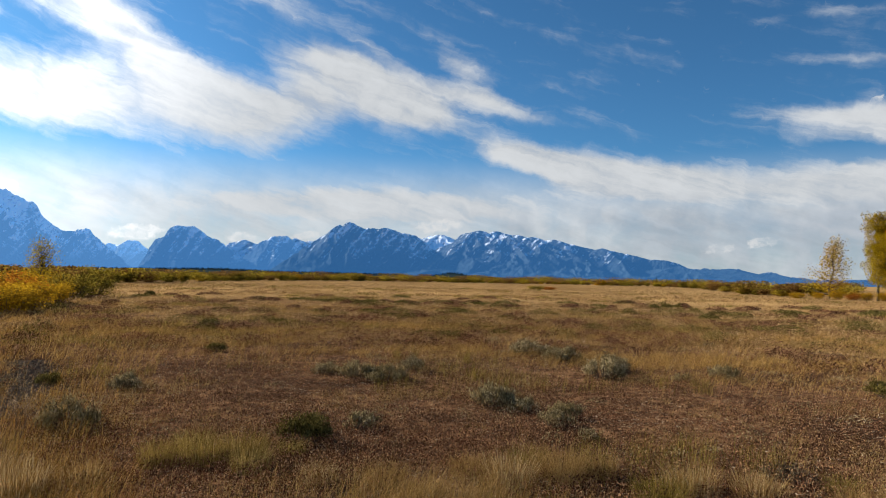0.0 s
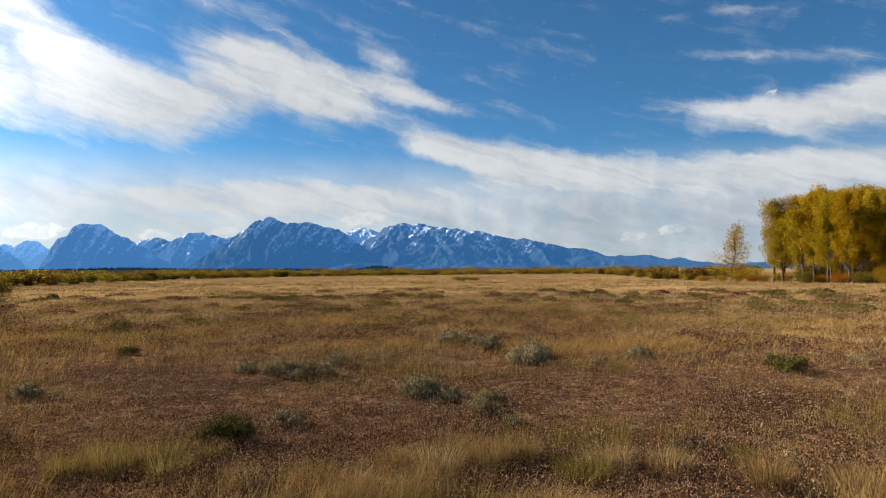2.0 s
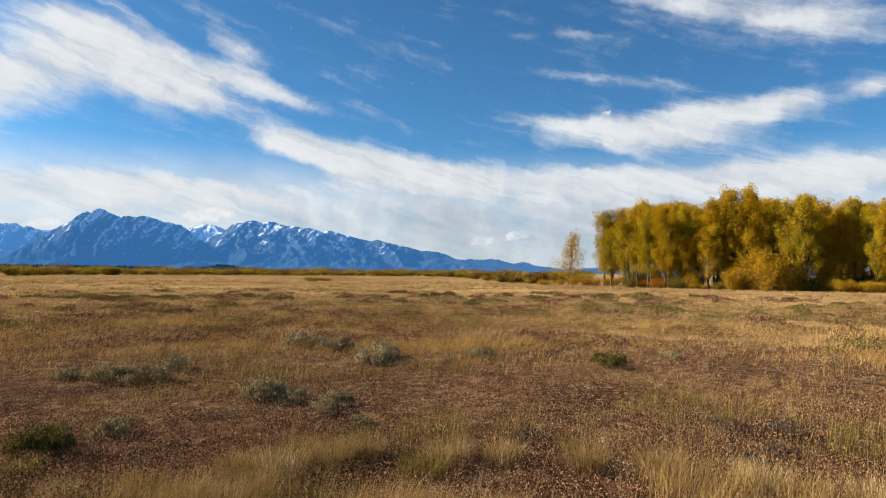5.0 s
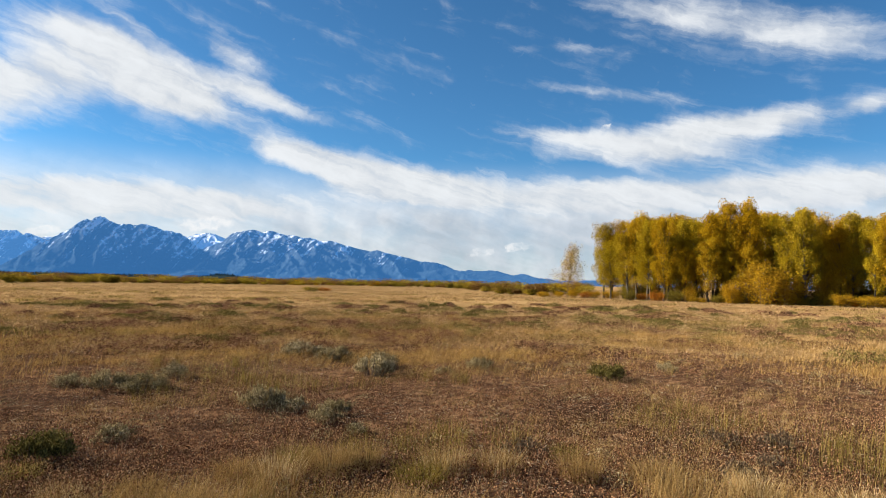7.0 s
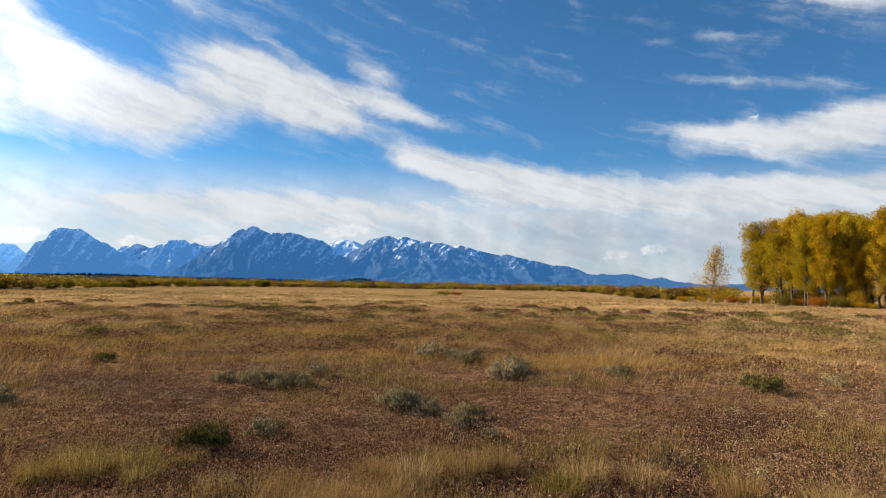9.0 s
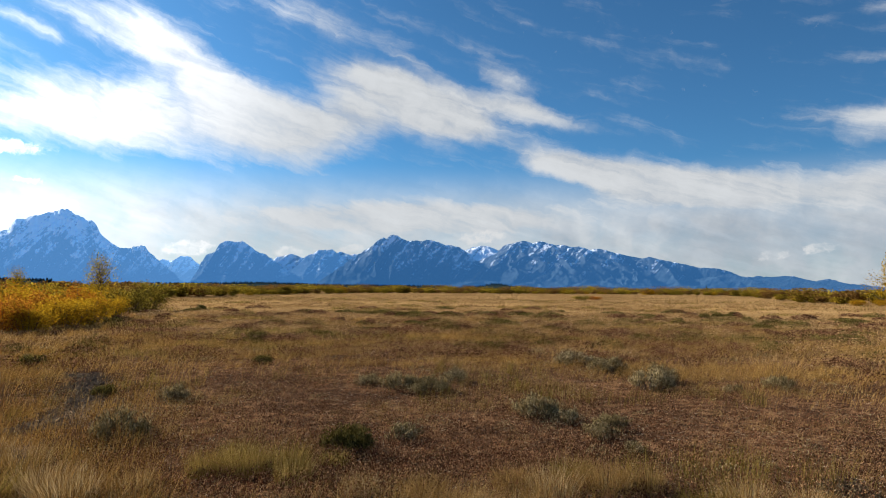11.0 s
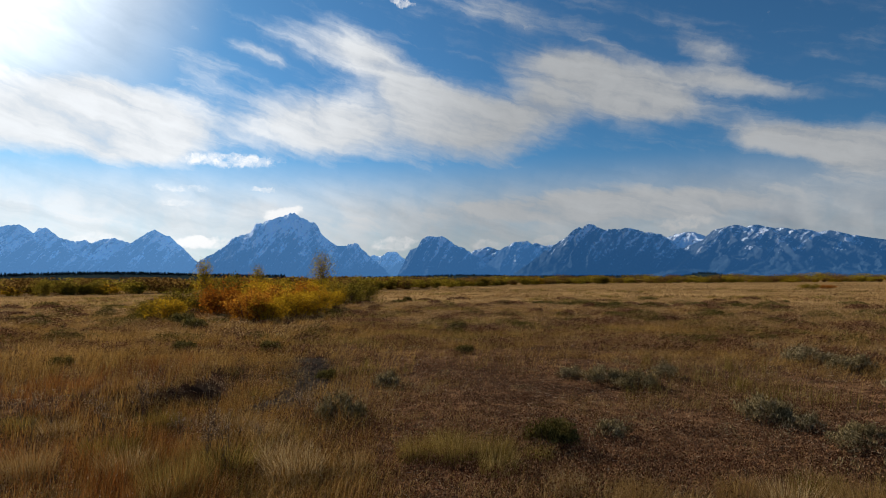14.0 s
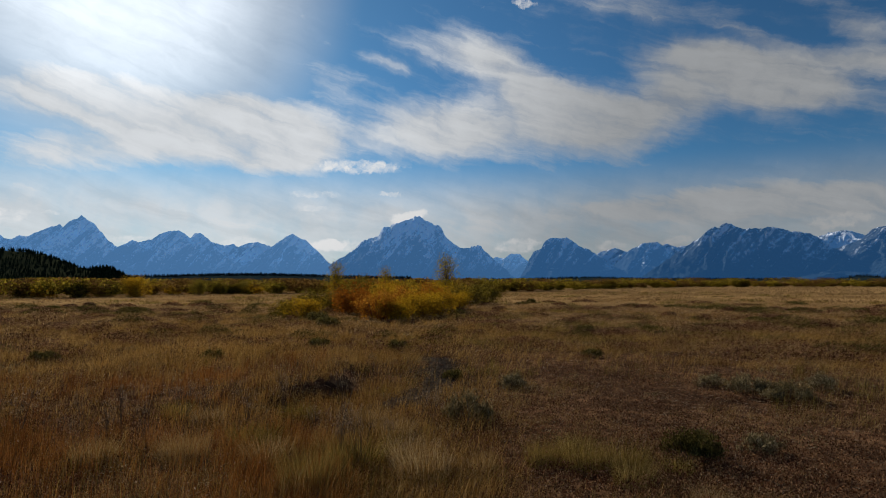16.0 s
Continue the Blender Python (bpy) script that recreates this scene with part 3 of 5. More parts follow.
# haze put into the materials: blue emission and bluish rock, stronger on hazier massifs
HAZE_TINT, FAR_HAZE_TINT = (0.10, 0.40, 1.0), (0.15, 0.45, 1.0)
NEAR_ROCK = mountain_material("slopes_in_blue_haze", 0.27, 330.0, (0.035, 0.06, 0.08), (0.08, 0.10, 0.12), HAZE_TINT, 0.125)
SNOWY_ROCK = mountain_material("snow_dusted_rock", 0.52, 400.0, (0.06, 0.085, 0.115), (0.11, 0.135, 0.165), FAR_HAZE_TINT, 0.23)
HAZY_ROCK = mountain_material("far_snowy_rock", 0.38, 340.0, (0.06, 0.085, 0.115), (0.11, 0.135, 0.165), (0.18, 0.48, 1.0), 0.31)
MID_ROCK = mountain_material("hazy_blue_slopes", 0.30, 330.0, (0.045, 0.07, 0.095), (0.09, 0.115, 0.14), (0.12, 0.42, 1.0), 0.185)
SNOWFIELD = mountain_material("snowfield_rock", 0.55, 300.0, (0.06, 0.08, 0.1), (0.12, 0.14, 0.165), HAZE_TINT, 0.13)
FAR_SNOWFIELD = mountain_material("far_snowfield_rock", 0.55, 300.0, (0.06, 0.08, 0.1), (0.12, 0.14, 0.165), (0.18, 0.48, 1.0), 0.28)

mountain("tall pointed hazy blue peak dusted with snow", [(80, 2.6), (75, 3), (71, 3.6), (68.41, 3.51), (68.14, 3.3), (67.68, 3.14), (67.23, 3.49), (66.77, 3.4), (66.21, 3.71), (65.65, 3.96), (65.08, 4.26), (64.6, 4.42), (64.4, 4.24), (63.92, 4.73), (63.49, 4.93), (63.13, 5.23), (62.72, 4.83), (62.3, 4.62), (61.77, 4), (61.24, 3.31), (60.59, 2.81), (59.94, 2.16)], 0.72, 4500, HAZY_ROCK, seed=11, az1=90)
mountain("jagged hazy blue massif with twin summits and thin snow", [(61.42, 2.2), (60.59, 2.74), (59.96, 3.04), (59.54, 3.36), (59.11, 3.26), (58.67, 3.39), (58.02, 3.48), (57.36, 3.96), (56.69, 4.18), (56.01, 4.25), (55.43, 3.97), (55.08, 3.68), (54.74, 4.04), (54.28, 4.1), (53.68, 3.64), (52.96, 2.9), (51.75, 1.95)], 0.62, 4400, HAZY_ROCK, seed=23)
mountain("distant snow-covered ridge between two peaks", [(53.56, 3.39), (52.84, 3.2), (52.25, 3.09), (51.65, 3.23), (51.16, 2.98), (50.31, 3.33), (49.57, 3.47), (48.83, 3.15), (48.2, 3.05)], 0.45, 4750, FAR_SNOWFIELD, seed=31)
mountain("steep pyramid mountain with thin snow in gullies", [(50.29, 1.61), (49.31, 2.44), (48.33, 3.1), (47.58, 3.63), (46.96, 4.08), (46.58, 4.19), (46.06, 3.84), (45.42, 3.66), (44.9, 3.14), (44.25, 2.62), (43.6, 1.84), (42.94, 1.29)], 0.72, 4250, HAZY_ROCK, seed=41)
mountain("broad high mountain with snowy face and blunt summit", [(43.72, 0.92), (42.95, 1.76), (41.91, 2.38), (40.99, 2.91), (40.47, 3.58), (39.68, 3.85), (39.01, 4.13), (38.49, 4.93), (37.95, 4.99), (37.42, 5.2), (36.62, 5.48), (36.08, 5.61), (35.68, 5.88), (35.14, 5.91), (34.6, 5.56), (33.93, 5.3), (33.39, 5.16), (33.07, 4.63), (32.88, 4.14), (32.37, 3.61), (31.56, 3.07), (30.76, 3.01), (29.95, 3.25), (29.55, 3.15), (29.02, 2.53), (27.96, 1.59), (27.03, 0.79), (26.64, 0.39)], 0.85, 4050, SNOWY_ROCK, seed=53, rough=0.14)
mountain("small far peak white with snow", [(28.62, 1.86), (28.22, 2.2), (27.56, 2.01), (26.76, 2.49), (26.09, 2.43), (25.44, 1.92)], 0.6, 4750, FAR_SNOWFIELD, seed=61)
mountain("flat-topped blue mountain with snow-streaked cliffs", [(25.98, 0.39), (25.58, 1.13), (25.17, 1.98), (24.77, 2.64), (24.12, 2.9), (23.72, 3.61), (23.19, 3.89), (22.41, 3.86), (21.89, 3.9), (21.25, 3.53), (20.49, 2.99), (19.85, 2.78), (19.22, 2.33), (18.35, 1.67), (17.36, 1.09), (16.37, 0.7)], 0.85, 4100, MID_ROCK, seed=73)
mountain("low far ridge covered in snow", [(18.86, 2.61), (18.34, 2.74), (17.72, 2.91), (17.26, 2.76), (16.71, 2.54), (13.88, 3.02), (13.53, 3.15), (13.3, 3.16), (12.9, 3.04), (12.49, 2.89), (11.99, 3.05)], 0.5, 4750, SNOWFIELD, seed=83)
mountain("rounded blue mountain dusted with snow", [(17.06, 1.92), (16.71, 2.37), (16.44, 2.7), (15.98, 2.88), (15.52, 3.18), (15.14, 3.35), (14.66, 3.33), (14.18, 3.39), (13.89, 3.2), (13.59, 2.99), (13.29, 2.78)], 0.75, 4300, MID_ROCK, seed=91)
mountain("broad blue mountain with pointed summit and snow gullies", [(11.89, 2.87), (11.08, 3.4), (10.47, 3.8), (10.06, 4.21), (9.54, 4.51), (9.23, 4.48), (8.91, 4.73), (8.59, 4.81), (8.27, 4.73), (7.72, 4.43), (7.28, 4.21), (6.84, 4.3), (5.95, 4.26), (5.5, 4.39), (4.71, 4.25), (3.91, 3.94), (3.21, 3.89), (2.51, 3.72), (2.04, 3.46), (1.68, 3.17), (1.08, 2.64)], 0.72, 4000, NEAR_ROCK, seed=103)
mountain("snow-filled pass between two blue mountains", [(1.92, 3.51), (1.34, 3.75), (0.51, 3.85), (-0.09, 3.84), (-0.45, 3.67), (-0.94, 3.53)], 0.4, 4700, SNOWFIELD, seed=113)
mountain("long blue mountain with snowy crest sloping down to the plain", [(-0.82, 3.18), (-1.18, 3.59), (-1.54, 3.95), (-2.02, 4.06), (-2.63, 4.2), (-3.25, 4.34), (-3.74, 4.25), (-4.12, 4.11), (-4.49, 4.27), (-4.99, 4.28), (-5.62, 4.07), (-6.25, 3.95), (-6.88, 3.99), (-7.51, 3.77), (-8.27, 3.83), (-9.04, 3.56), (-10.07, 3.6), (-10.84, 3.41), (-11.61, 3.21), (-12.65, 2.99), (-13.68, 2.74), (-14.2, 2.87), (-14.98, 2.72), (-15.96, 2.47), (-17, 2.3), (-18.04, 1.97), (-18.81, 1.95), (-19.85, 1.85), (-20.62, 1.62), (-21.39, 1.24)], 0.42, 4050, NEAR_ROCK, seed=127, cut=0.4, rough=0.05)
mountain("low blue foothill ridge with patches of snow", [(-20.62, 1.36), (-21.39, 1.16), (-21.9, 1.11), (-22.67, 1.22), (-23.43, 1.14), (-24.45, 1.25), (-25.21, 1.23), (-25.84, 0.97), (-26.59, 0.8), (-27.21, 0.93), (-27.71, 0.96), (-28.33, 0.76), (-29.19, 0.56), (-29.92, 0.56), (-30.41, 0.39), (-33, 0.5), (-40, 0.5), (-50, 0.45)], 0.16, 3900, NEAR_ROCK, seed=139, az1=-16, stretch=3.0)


# ---------------------------------------------------------------- far conifers
def conifer_arrays(rng, x, y, z, h):
    """One ragged conifer of three skirts and a trunk."""
    pieces = []
    for lo, hi, w in ((0.08, 0.5, 0.2), (0.32, 0.76, 0.15), (0.58, 1.0, 0.095)):
        sides = 6
        ang = np.linspace(0, 2 * np.pi, sides, endpoint=False) + rng.uniform(0, 1)
        rad = h * w * rng.uniform(0.7, 1.25, sides)
        ring = np.stack([x + np.cos(ang) * rad, y + np.sin(ang) * rad, z + h * (lo + rng.uniform(-0.03, 0.03, sides))], 1)
        v = np.concatenate([ring, [[x, y, z + h * hi]]])
        pieces.append((v, np.array([(k, (k + 1) % sides, sides) for k in range(sides)])))
    pieces.append(tube([(x, y, z - 0.5), (x, y, z + h * 0.3)], [h * 0.02, h * 0.012], 4))
    return join_arrays(pieces)


def conifer_belt(label, n, az_lo, az_hi, dist, spread, height, seed, rise=lambda a: 0.0):
    rng = np.random.default_rng(seed)
    pieces = []
    for _ in range(n):
        a = rng.uniform(az_lo, az_hi)
        r = dist + rng.uniform(0, spread)
        x, y = polar(a, r)
        pieces.append(conifer_arrays(rng, x, y, rise(a) - 1.0, height * rng.uniform(0.4, 1.0)))
    v, f = join_arrays(pieces)
    tagged(new("conifer_forest", mesh_np("conifer_forest", v, f, HAZED_NEEDLE)), label, "forest", kind="stuff")
    # the low rise that they stand on
    a, q = np.meshgrid(np.arange(az_lo - 1.5, az_hi + 1.5, 0.2), np.linspace(-1, 1, 7), indexing="ij")
    x, y = polar(a, dist + spread * (0.5 + q))
    lift = np.array([rise(v) for v in a[:, 0]])[:, None]
    ends = step(az_lo - 1.5, az_lo + 1, a) * (1 - step(az_hi - 1, az_hi + 1.5, a))
    z = (lift + height * 0.35) * (1 - q ** 2) * ends - 1.0
    n, m = a.shape
    i, j = np.meshgrid(np.arange(n - 1), np.arange(m - 1), indexing="ij")
    quads = np.stack([i * m + j, i * m + j + 1, (i + 1) * m + j + 1, (i + 1) * m + j], -1).reshape(-1, 4)
    tagged(new("wooded_rise", mesh_np("wooded_rise", np.stack([x, y, z], -1).reshape(-1, 3), quads, HAZED_SOIL, True)), "low dark wooded rise beyond the plain", "hill")


def bump(a, mid, width):
    return math.exp(-((a - mid) / width) ** 2)


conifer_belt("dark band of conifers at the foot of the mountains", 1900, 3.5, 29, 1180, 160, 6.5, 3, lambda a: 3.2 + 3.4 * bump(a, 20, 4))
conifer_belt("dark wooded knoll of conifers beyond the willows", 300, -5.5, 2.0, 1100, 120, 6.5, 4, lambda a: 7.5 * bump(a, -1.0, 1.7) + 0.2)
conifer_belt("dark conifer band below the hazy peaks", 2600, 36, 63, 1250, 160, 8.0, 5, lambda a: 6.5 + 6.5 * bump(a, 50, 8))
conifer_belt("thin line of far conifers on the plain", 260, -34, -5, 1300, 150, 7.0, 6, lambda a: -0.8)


def wooded_hill():
    """A dark hill clothed in conifers."""
    def lift(a, r):
        rise = 32.0 * step(58.9, 67.5, a) + 9.0 * np.exp(-((a - 60.9) / 1.2) ** 2)
        return rise * np.exp(-((r - 720) / 110) ** 2) - 1.5
    a, r = np.meshgrid(np.arange(57, 92, 0.4), np.arange(500, 940, 14.0), indexing="ij")
    x, y = polar(a, r)
    z = lift(a, r) + 2.0 * (fbm(x * 0.03, y * 0.03, 3, 4) - 0.5)
    n, m = a.shape
    i, j = np.meshgrid(np.arange(n - 1), np.arange(m - 1), indexing="ij")
    quads = np.stack([i * m + j, i * m + j + 1, (i + 1) * m + j + 1, (i + 1) * m + j], -1).reshape(-1, 4)
    tagged(new("hill", mesh_np("hill", np.stack([x, y, z], -1).reshape(-1, 3), quads, HILL_SOIL, True)), "low dark hill under conifer forest at the edge of the plain", "hill")
    rng = np.random.default_rng(8)
    pieces = []
    for _ in range(3600):
        a, r = rng.uniform(58.6, 88), rng.uniform(560, 760)
        x, y = polar(a, r)
        pieces.append(conifer_arrays(rng, x, y, float(lift(a, r)), rng.uniform(2.2, 4.4) * (1.6 if a < 62.5 else 1.0)))
    v, f = join_arrays(pieces)
    tagged(new("hill_forest", mesh_np("hill_forest", v, f, NEEDLE)), "dense dark green conifer forest covering the low hill", "forest", kind="stuff")


wooded_hill()

# ---------------------------------------------------------------- trees and shrubs
def aspen(label, height, width, seed, leaf, bare=0.2, count=9000, lean=0.0, cone=False, leaf_size=0.098):
    """An aspen: slender trunk, steep limbs that fork, leaves in separate bunches with gaps between them."""
    rng = np.random.default_rng(seed)
    tree = base_empty("aspen_tree")
    ts = np.linspace(0, 1, 9)
    wob = np.cumsum(rng.normal(0, 0.07, (9, 2)), 0)
    spine = np.stack([wob[:, 0] + lean * ts * height, wob[:, 1], ts * height * 0.97], 1)
    rad = height * 0.0125 * (1 - 0.88 * ts) + 0.008
    pieces = [tube(spine, rad, 7)]
    bunches, sizes = [], []
    for k in range(34):
        s = bare + (0.96 - bare) * (k + rng.uniform(0, 1)) / 34
        root = np.array([np.interp(s, ts, spine[:, i]) for i in range(3)])
        ang = k * 2.4 + rng.uniform(-0.5, 0.5)
        profile = (1.04 - s) ** 0.75 * 1.15 if cone else math.sin(math.pi * min(max((s - bare + 0.16) / (1.16 - bare), 0), 1)) ** 0.65
        reach = width * profile * rng.uniform(0.5, 1.2)
        rise = reach * rng.uniform(0.35, 0.8) if cone else reach * rng.uniform(0.8, 1.7)
        end = root + np.array([math.cos(ang) * reach, math.sin(ang) * reach, rise])
        mid = (root + end) / 2 + np.array([0, 0, -0.14 * reach])
        pieces.append(tube([root, mid, end], [0.010 * height * (1 - s) + 0.012, 0.018, 0.007], 5))
        for q in (0.4, 0.62, 0.82, 1.0):
            if rng.uniform() < 0.86:
                fork = mid + (end - mid) * (q - 0.4) / 0.6 + rng.normal(0, 0.17, 3) * (1.0 if not cone else 0.7)
                bunches.append(fork)
                sizes.append(rng.uniform(0.2, 0.46) * (1.15 - 0.35 * q))
    for s in np.linspace(bare + 0.35, 1.02, 12):
        bunches.append(np.array([np.interp(s, ts, spine[:, i]) for i in range(3)]) + rng.normal(0, 0.16, 3))
        sizes.append(0.24 * (1.15 - 0.6 * max(s - 0.5, 0)))
    v, f = join_arrays(pieces)
    part("trunk", mesh_np("trunk", v, f, BARK, True), tree, "dark grey-brown aspen bark, trunk and limbs")
    bunches, sizes = np.array(bunches), np.array(sizes)
    share = sizes ** 2 / np.sum(sizes ** 2)
    k = rng.choice(len(bunches), count, p=share)
    spread = rng.normal(0, 1, (count, 3))
    spread /= np.maximum(np.linalg.norm(spread, axis=1) / 1.55, 1.0)[:, None]
    pos = bunches[k] + spread * sizes[k][:, None] * np.array([0.95, 0.95, 1.25])
    pos = pos[pos[:, 2] > height * bare * 0.6]
    v, f = leaves(rng, pos, np.full(len(pos), leaf_size), 1.25)
    part("crown", mesh_np("crown", v, f, leaf), tree, "yellow autumn leaves")
    return tagged(tree, label, "tree", "aspen grove")


def willow(label, height, width, seed, leaf, count=5000, leaf_size=0.052, group="willow thicket", name="willow_shrub"):
    """A multi-stemmed shrub: stems fanning from the base, leaves toward their ends."""
    rng = np.random.default_rng(seed)
    shrub = base_empty(name)
    pieces, centres = [], []
    for _ in range(20):
        ang, out_r = rng.uniform(0, 2 * np.pi), width / 2 * math.sqrt(rng.uniform(0.02, 1))
        top = height * (0.95 - 0.45 * (out_r / (width / 2)) ** 2) * rng.uniform(0.75, 1.08)
        foot = np.array([math.cos(ang), math.sin(ang), 0]) * out_r * 0.35
        end = np.array([math.cos(ang) * out_r, math.sin(ang) * out_r, top])
        mid = foot * 0.5 + end * 0.5 + np.array([0, 0, top * 0.12])
        pieces.append(tube([foot - (0, 0, 0.1), mid, end], [0.02, 0.014, 0.006], 4))
        for q in np.linspace(0.12, 1.0, 8):
            p = mid + (end - mid) * (q - 0.35) / 0.65 if q > 0.35 else foot + (mid - foot) * q / 0.35
            centres.append(p + rng.normal(0, 0.05 * width, 3))
    v, f = join_arrays(pieces)
    part("woody_base", mesh_np("woody_base", v, f, TWIG, True), shrub, "grey-brown twiggy stems")
    centres = np.array(centres)
    pick = centres[rng.integers(0, len(centres), count)]
    pos = pick + rng.normal(0, 1, (count, 3)) * np.array([0.075 * width, 0.075 * width, 0.085 * height])
    pos[:, 2] = np.abs(pos[:, 2]) + 0.02
    v, f = leaves(rng, pos, np.full(len(pos), leaf_size), 1.8, 0.6)
    part("foliage", mesh_np("foliage", v, f, leaf), shrub)
    return tagged(shrub, label, "shrub", group)


def sagebrush(label, height, width, seed, leaf, count=2600):
    """A low grey sagebrush: crooked woody stems under a rounded crown of fine upright sprigs."""
    rng = np.random.default_rng(seed)
    bush = base_empty("sagebrush")
    pieces, centres = [], []
    for _ in range(26):
        ang, out_r = rng.uniform(0, 2 * np.pi), width / 2 * math.sqrt(rng.uniform(0.02, 1))
        top = height * (1 - 0.5 * (out_r / (width / 2)) ** 2) * rng.uniform(0.6, 1.05)
        end = np.array([math.cos(ang) * out_r, math.sin(ang) * out_r, top])
        foot = np.array([math.cos(ang), math.sin(ang), -0.05]) * out_r * 0.25
        mid = end * np.array([0.7, 0.7, 0.45]) + rng.normal(0, 0.03, 3)
        pieces.append(tube([foot - (0, 0, 0.05), mid, end], [0.012, 0.008, 0.003], 4))
        for q in (0.5, 0.75, 1.0):
            centres.append(mid + (end - mid) * q)
    v, f = join_arrays(pieces)
    part("woody_base", mesh_np("woody_base", v, f, TWIG, True), bush, "twisted grey-brown woody stems")
    centres = np.array(centres)
    pick = centres[rng.integers(0, len(centres), count)]
    pos = pick + rng.normal(0, 1, (count, 3)) * np.array([0.055 * width, 0.055 * width, 0.10 * height])
    pos[:, 2] = np.abs(pos[:, 2]) + 0.01
    v, f = leaves(rng, pos, np.full(len(pos), 0.017), 3.0, 1.3)
    part("foliage", mesh_np("foliage", v, f, leaf), bush)
    return tagged(bush, label, "shrub", "sagebrush in the meadow")


class Stand:
    """Hands out a pattern once and copies of it after that."""
    def __init__(self, patterns, seed):
        self.patterns, self.used, self.rng = patterns, set(), random.Random(seed)

    def put(self, x, y, height, wide=1.0, which=None, turn=None):
        k = self.rng.randrange(len(self.patterns)) if which is None else which
        thing, tall = self.patterns[k]
        m = Matrix.LocRotScale((x, y, float(ground_z(x, y)) - 0.03), Euler((0, 0, self.rng.uniform(0, 6.28) if turn is None else turn)),
                               (height / tall * wide, height / tall * wide, height / tall))
        if k in self.used:
            keep = thing.scale.copy()
            thing.scale = (1, 1, 1)
            made = copy_thing(thing, m)
            thing.scale = keep
            return made
        self.used.add(k)
        thing.matrix_basis = m
        return thing


# the golden grove on the plain
grove = Stand([
    (aspen("tall golden aspen with pale trunk in a dense grove", 11.0, 1.7, 1, ASPEN, 0.17, 14500), 11.0),
    (aspen("tall golden aspen with a bushy crown in a dense grove", 11.0, 2.1, 2, ASPEN, 0.13, 16000), 11.0),
    (aspen("tall yellow-green aspen in a dense grove", 11.0, 1.8, 3, ASPEN_GREEN, 0.19, 14500), 11.0),
    (aspen("slender golden aspen with bare lower trunk in a grove", 11.0, 1.4, 4, ASPEN, 0.28, 12000), 11.0),
    (aspen("leaning yellow-green aspen in a dense grove", 11.0, 1.9, 5, ASPEN_GREEN, 0.17, 15000, 0.02), 11.0),
], 77)


def grove_top(az):
    """Height of the canopy along the grove, highest in its middle."""
    return float(np.interp(az, [-70, -62, -56, -52.5, -49, -45, -41, -38, -34.5], [8.7, 9.2, 9.4, 10.0, 10.7, 11.1, 10.8, 10.4, 9.9]))


rnd = random.Random(5)
for row, (start, gap, near_by) in enumerate(((-34.8, 1.25, 78.0), (-35.6, 1.35, 83.5), (-36.5, 1.5, 90.0), (-38.0, 1.7, 98.0))):
    az = start
    while az > -69:
        r = near_by + rnd.uniform(-2.2, 2.2) + (6.0 if az > -37.5 else 0.0)
        x, y = polar(az, r)
        grove.put(float(x), float(y), grove_top(az) * rnd.uniform(0.86, 1.03) * (1.0 + 0.025 * row), rnd.uniform(0.9, 1.2))
        az -= gap * rnd.uniform(0.65, 1.3)

# younger trees filling the front of the grove
for az, r, h in ((-35.4, 83, 7.4), (-36.8, 80, 8.2), (-38.6, 77, 6.6), (-40.2, 76.5, 7.6), (-41.6, 76, 6.2), (-43.4, 75.5, 7.0), (-44.6, 77, 8.0), (-46.2, 76, 6.4), (-50.6, 77, 7.2), (-53.2, 80, 7.8),
                 (-55.8, 80, 6.8), (-57.4, 79, 7.6), (-59.4, 79, 7.0), (-61.8, 79, 7.8)):
    grove.put(*[float(v) for v in polar(az, r)], h, 1.35, rnd.choice((0, 1, 2, 4)))

lone = Stand([(aspen("small thin golden aspen standing apart from the grove", 4.6, 1.35, 15, ASPEN, 0.02, 4200, 0.0, True, 0.07), 4.6)], 3)
lone.put(*[float(v) for v in polar(-31.7, 90.0)], 7.2, 1.05)

sapling = Stand([(aspen("young pale green-gold aspen rising above willow shrubs", 3.2, 0.75, 16, ASPEN_GREEN, 0.2, 2600, leaf_size=0.065), 3.2)], 4)
for az, r, h in ((32.7, 46.0, 3.05), (42.5, 52.0, 2.75), (38.3, 60.0, 2.55)):
    sapling.put(*[float(v) for v in polar(az, r)], h, 1.0)

thicket = Stand([
    (willow("rust-orange autumn willow shrub in the meadow", 2.0, 2.4, 21, WILLOW_RUST), 2.0),
    (willow("golden-yellow autumn willow shrub in the meadow", 2.0, 2.6, 22, WILLOW_GOLD), 2.0),
    (willow("olive-gold willow shrub in the meadow", 2.0, 2.5, 23, WILLOW_OLIVE), 2.0),
    (willow("dense golden willow shrub in the meadow", 2.0, 2.9, 24, WILLOW_GOLD, 5600), 2.0),
    (willow("dark olive willow shrub in the meadow", 2.0, 2.3, 25, WILLOW_OLIVE, 4600), 2.0),
], 31)
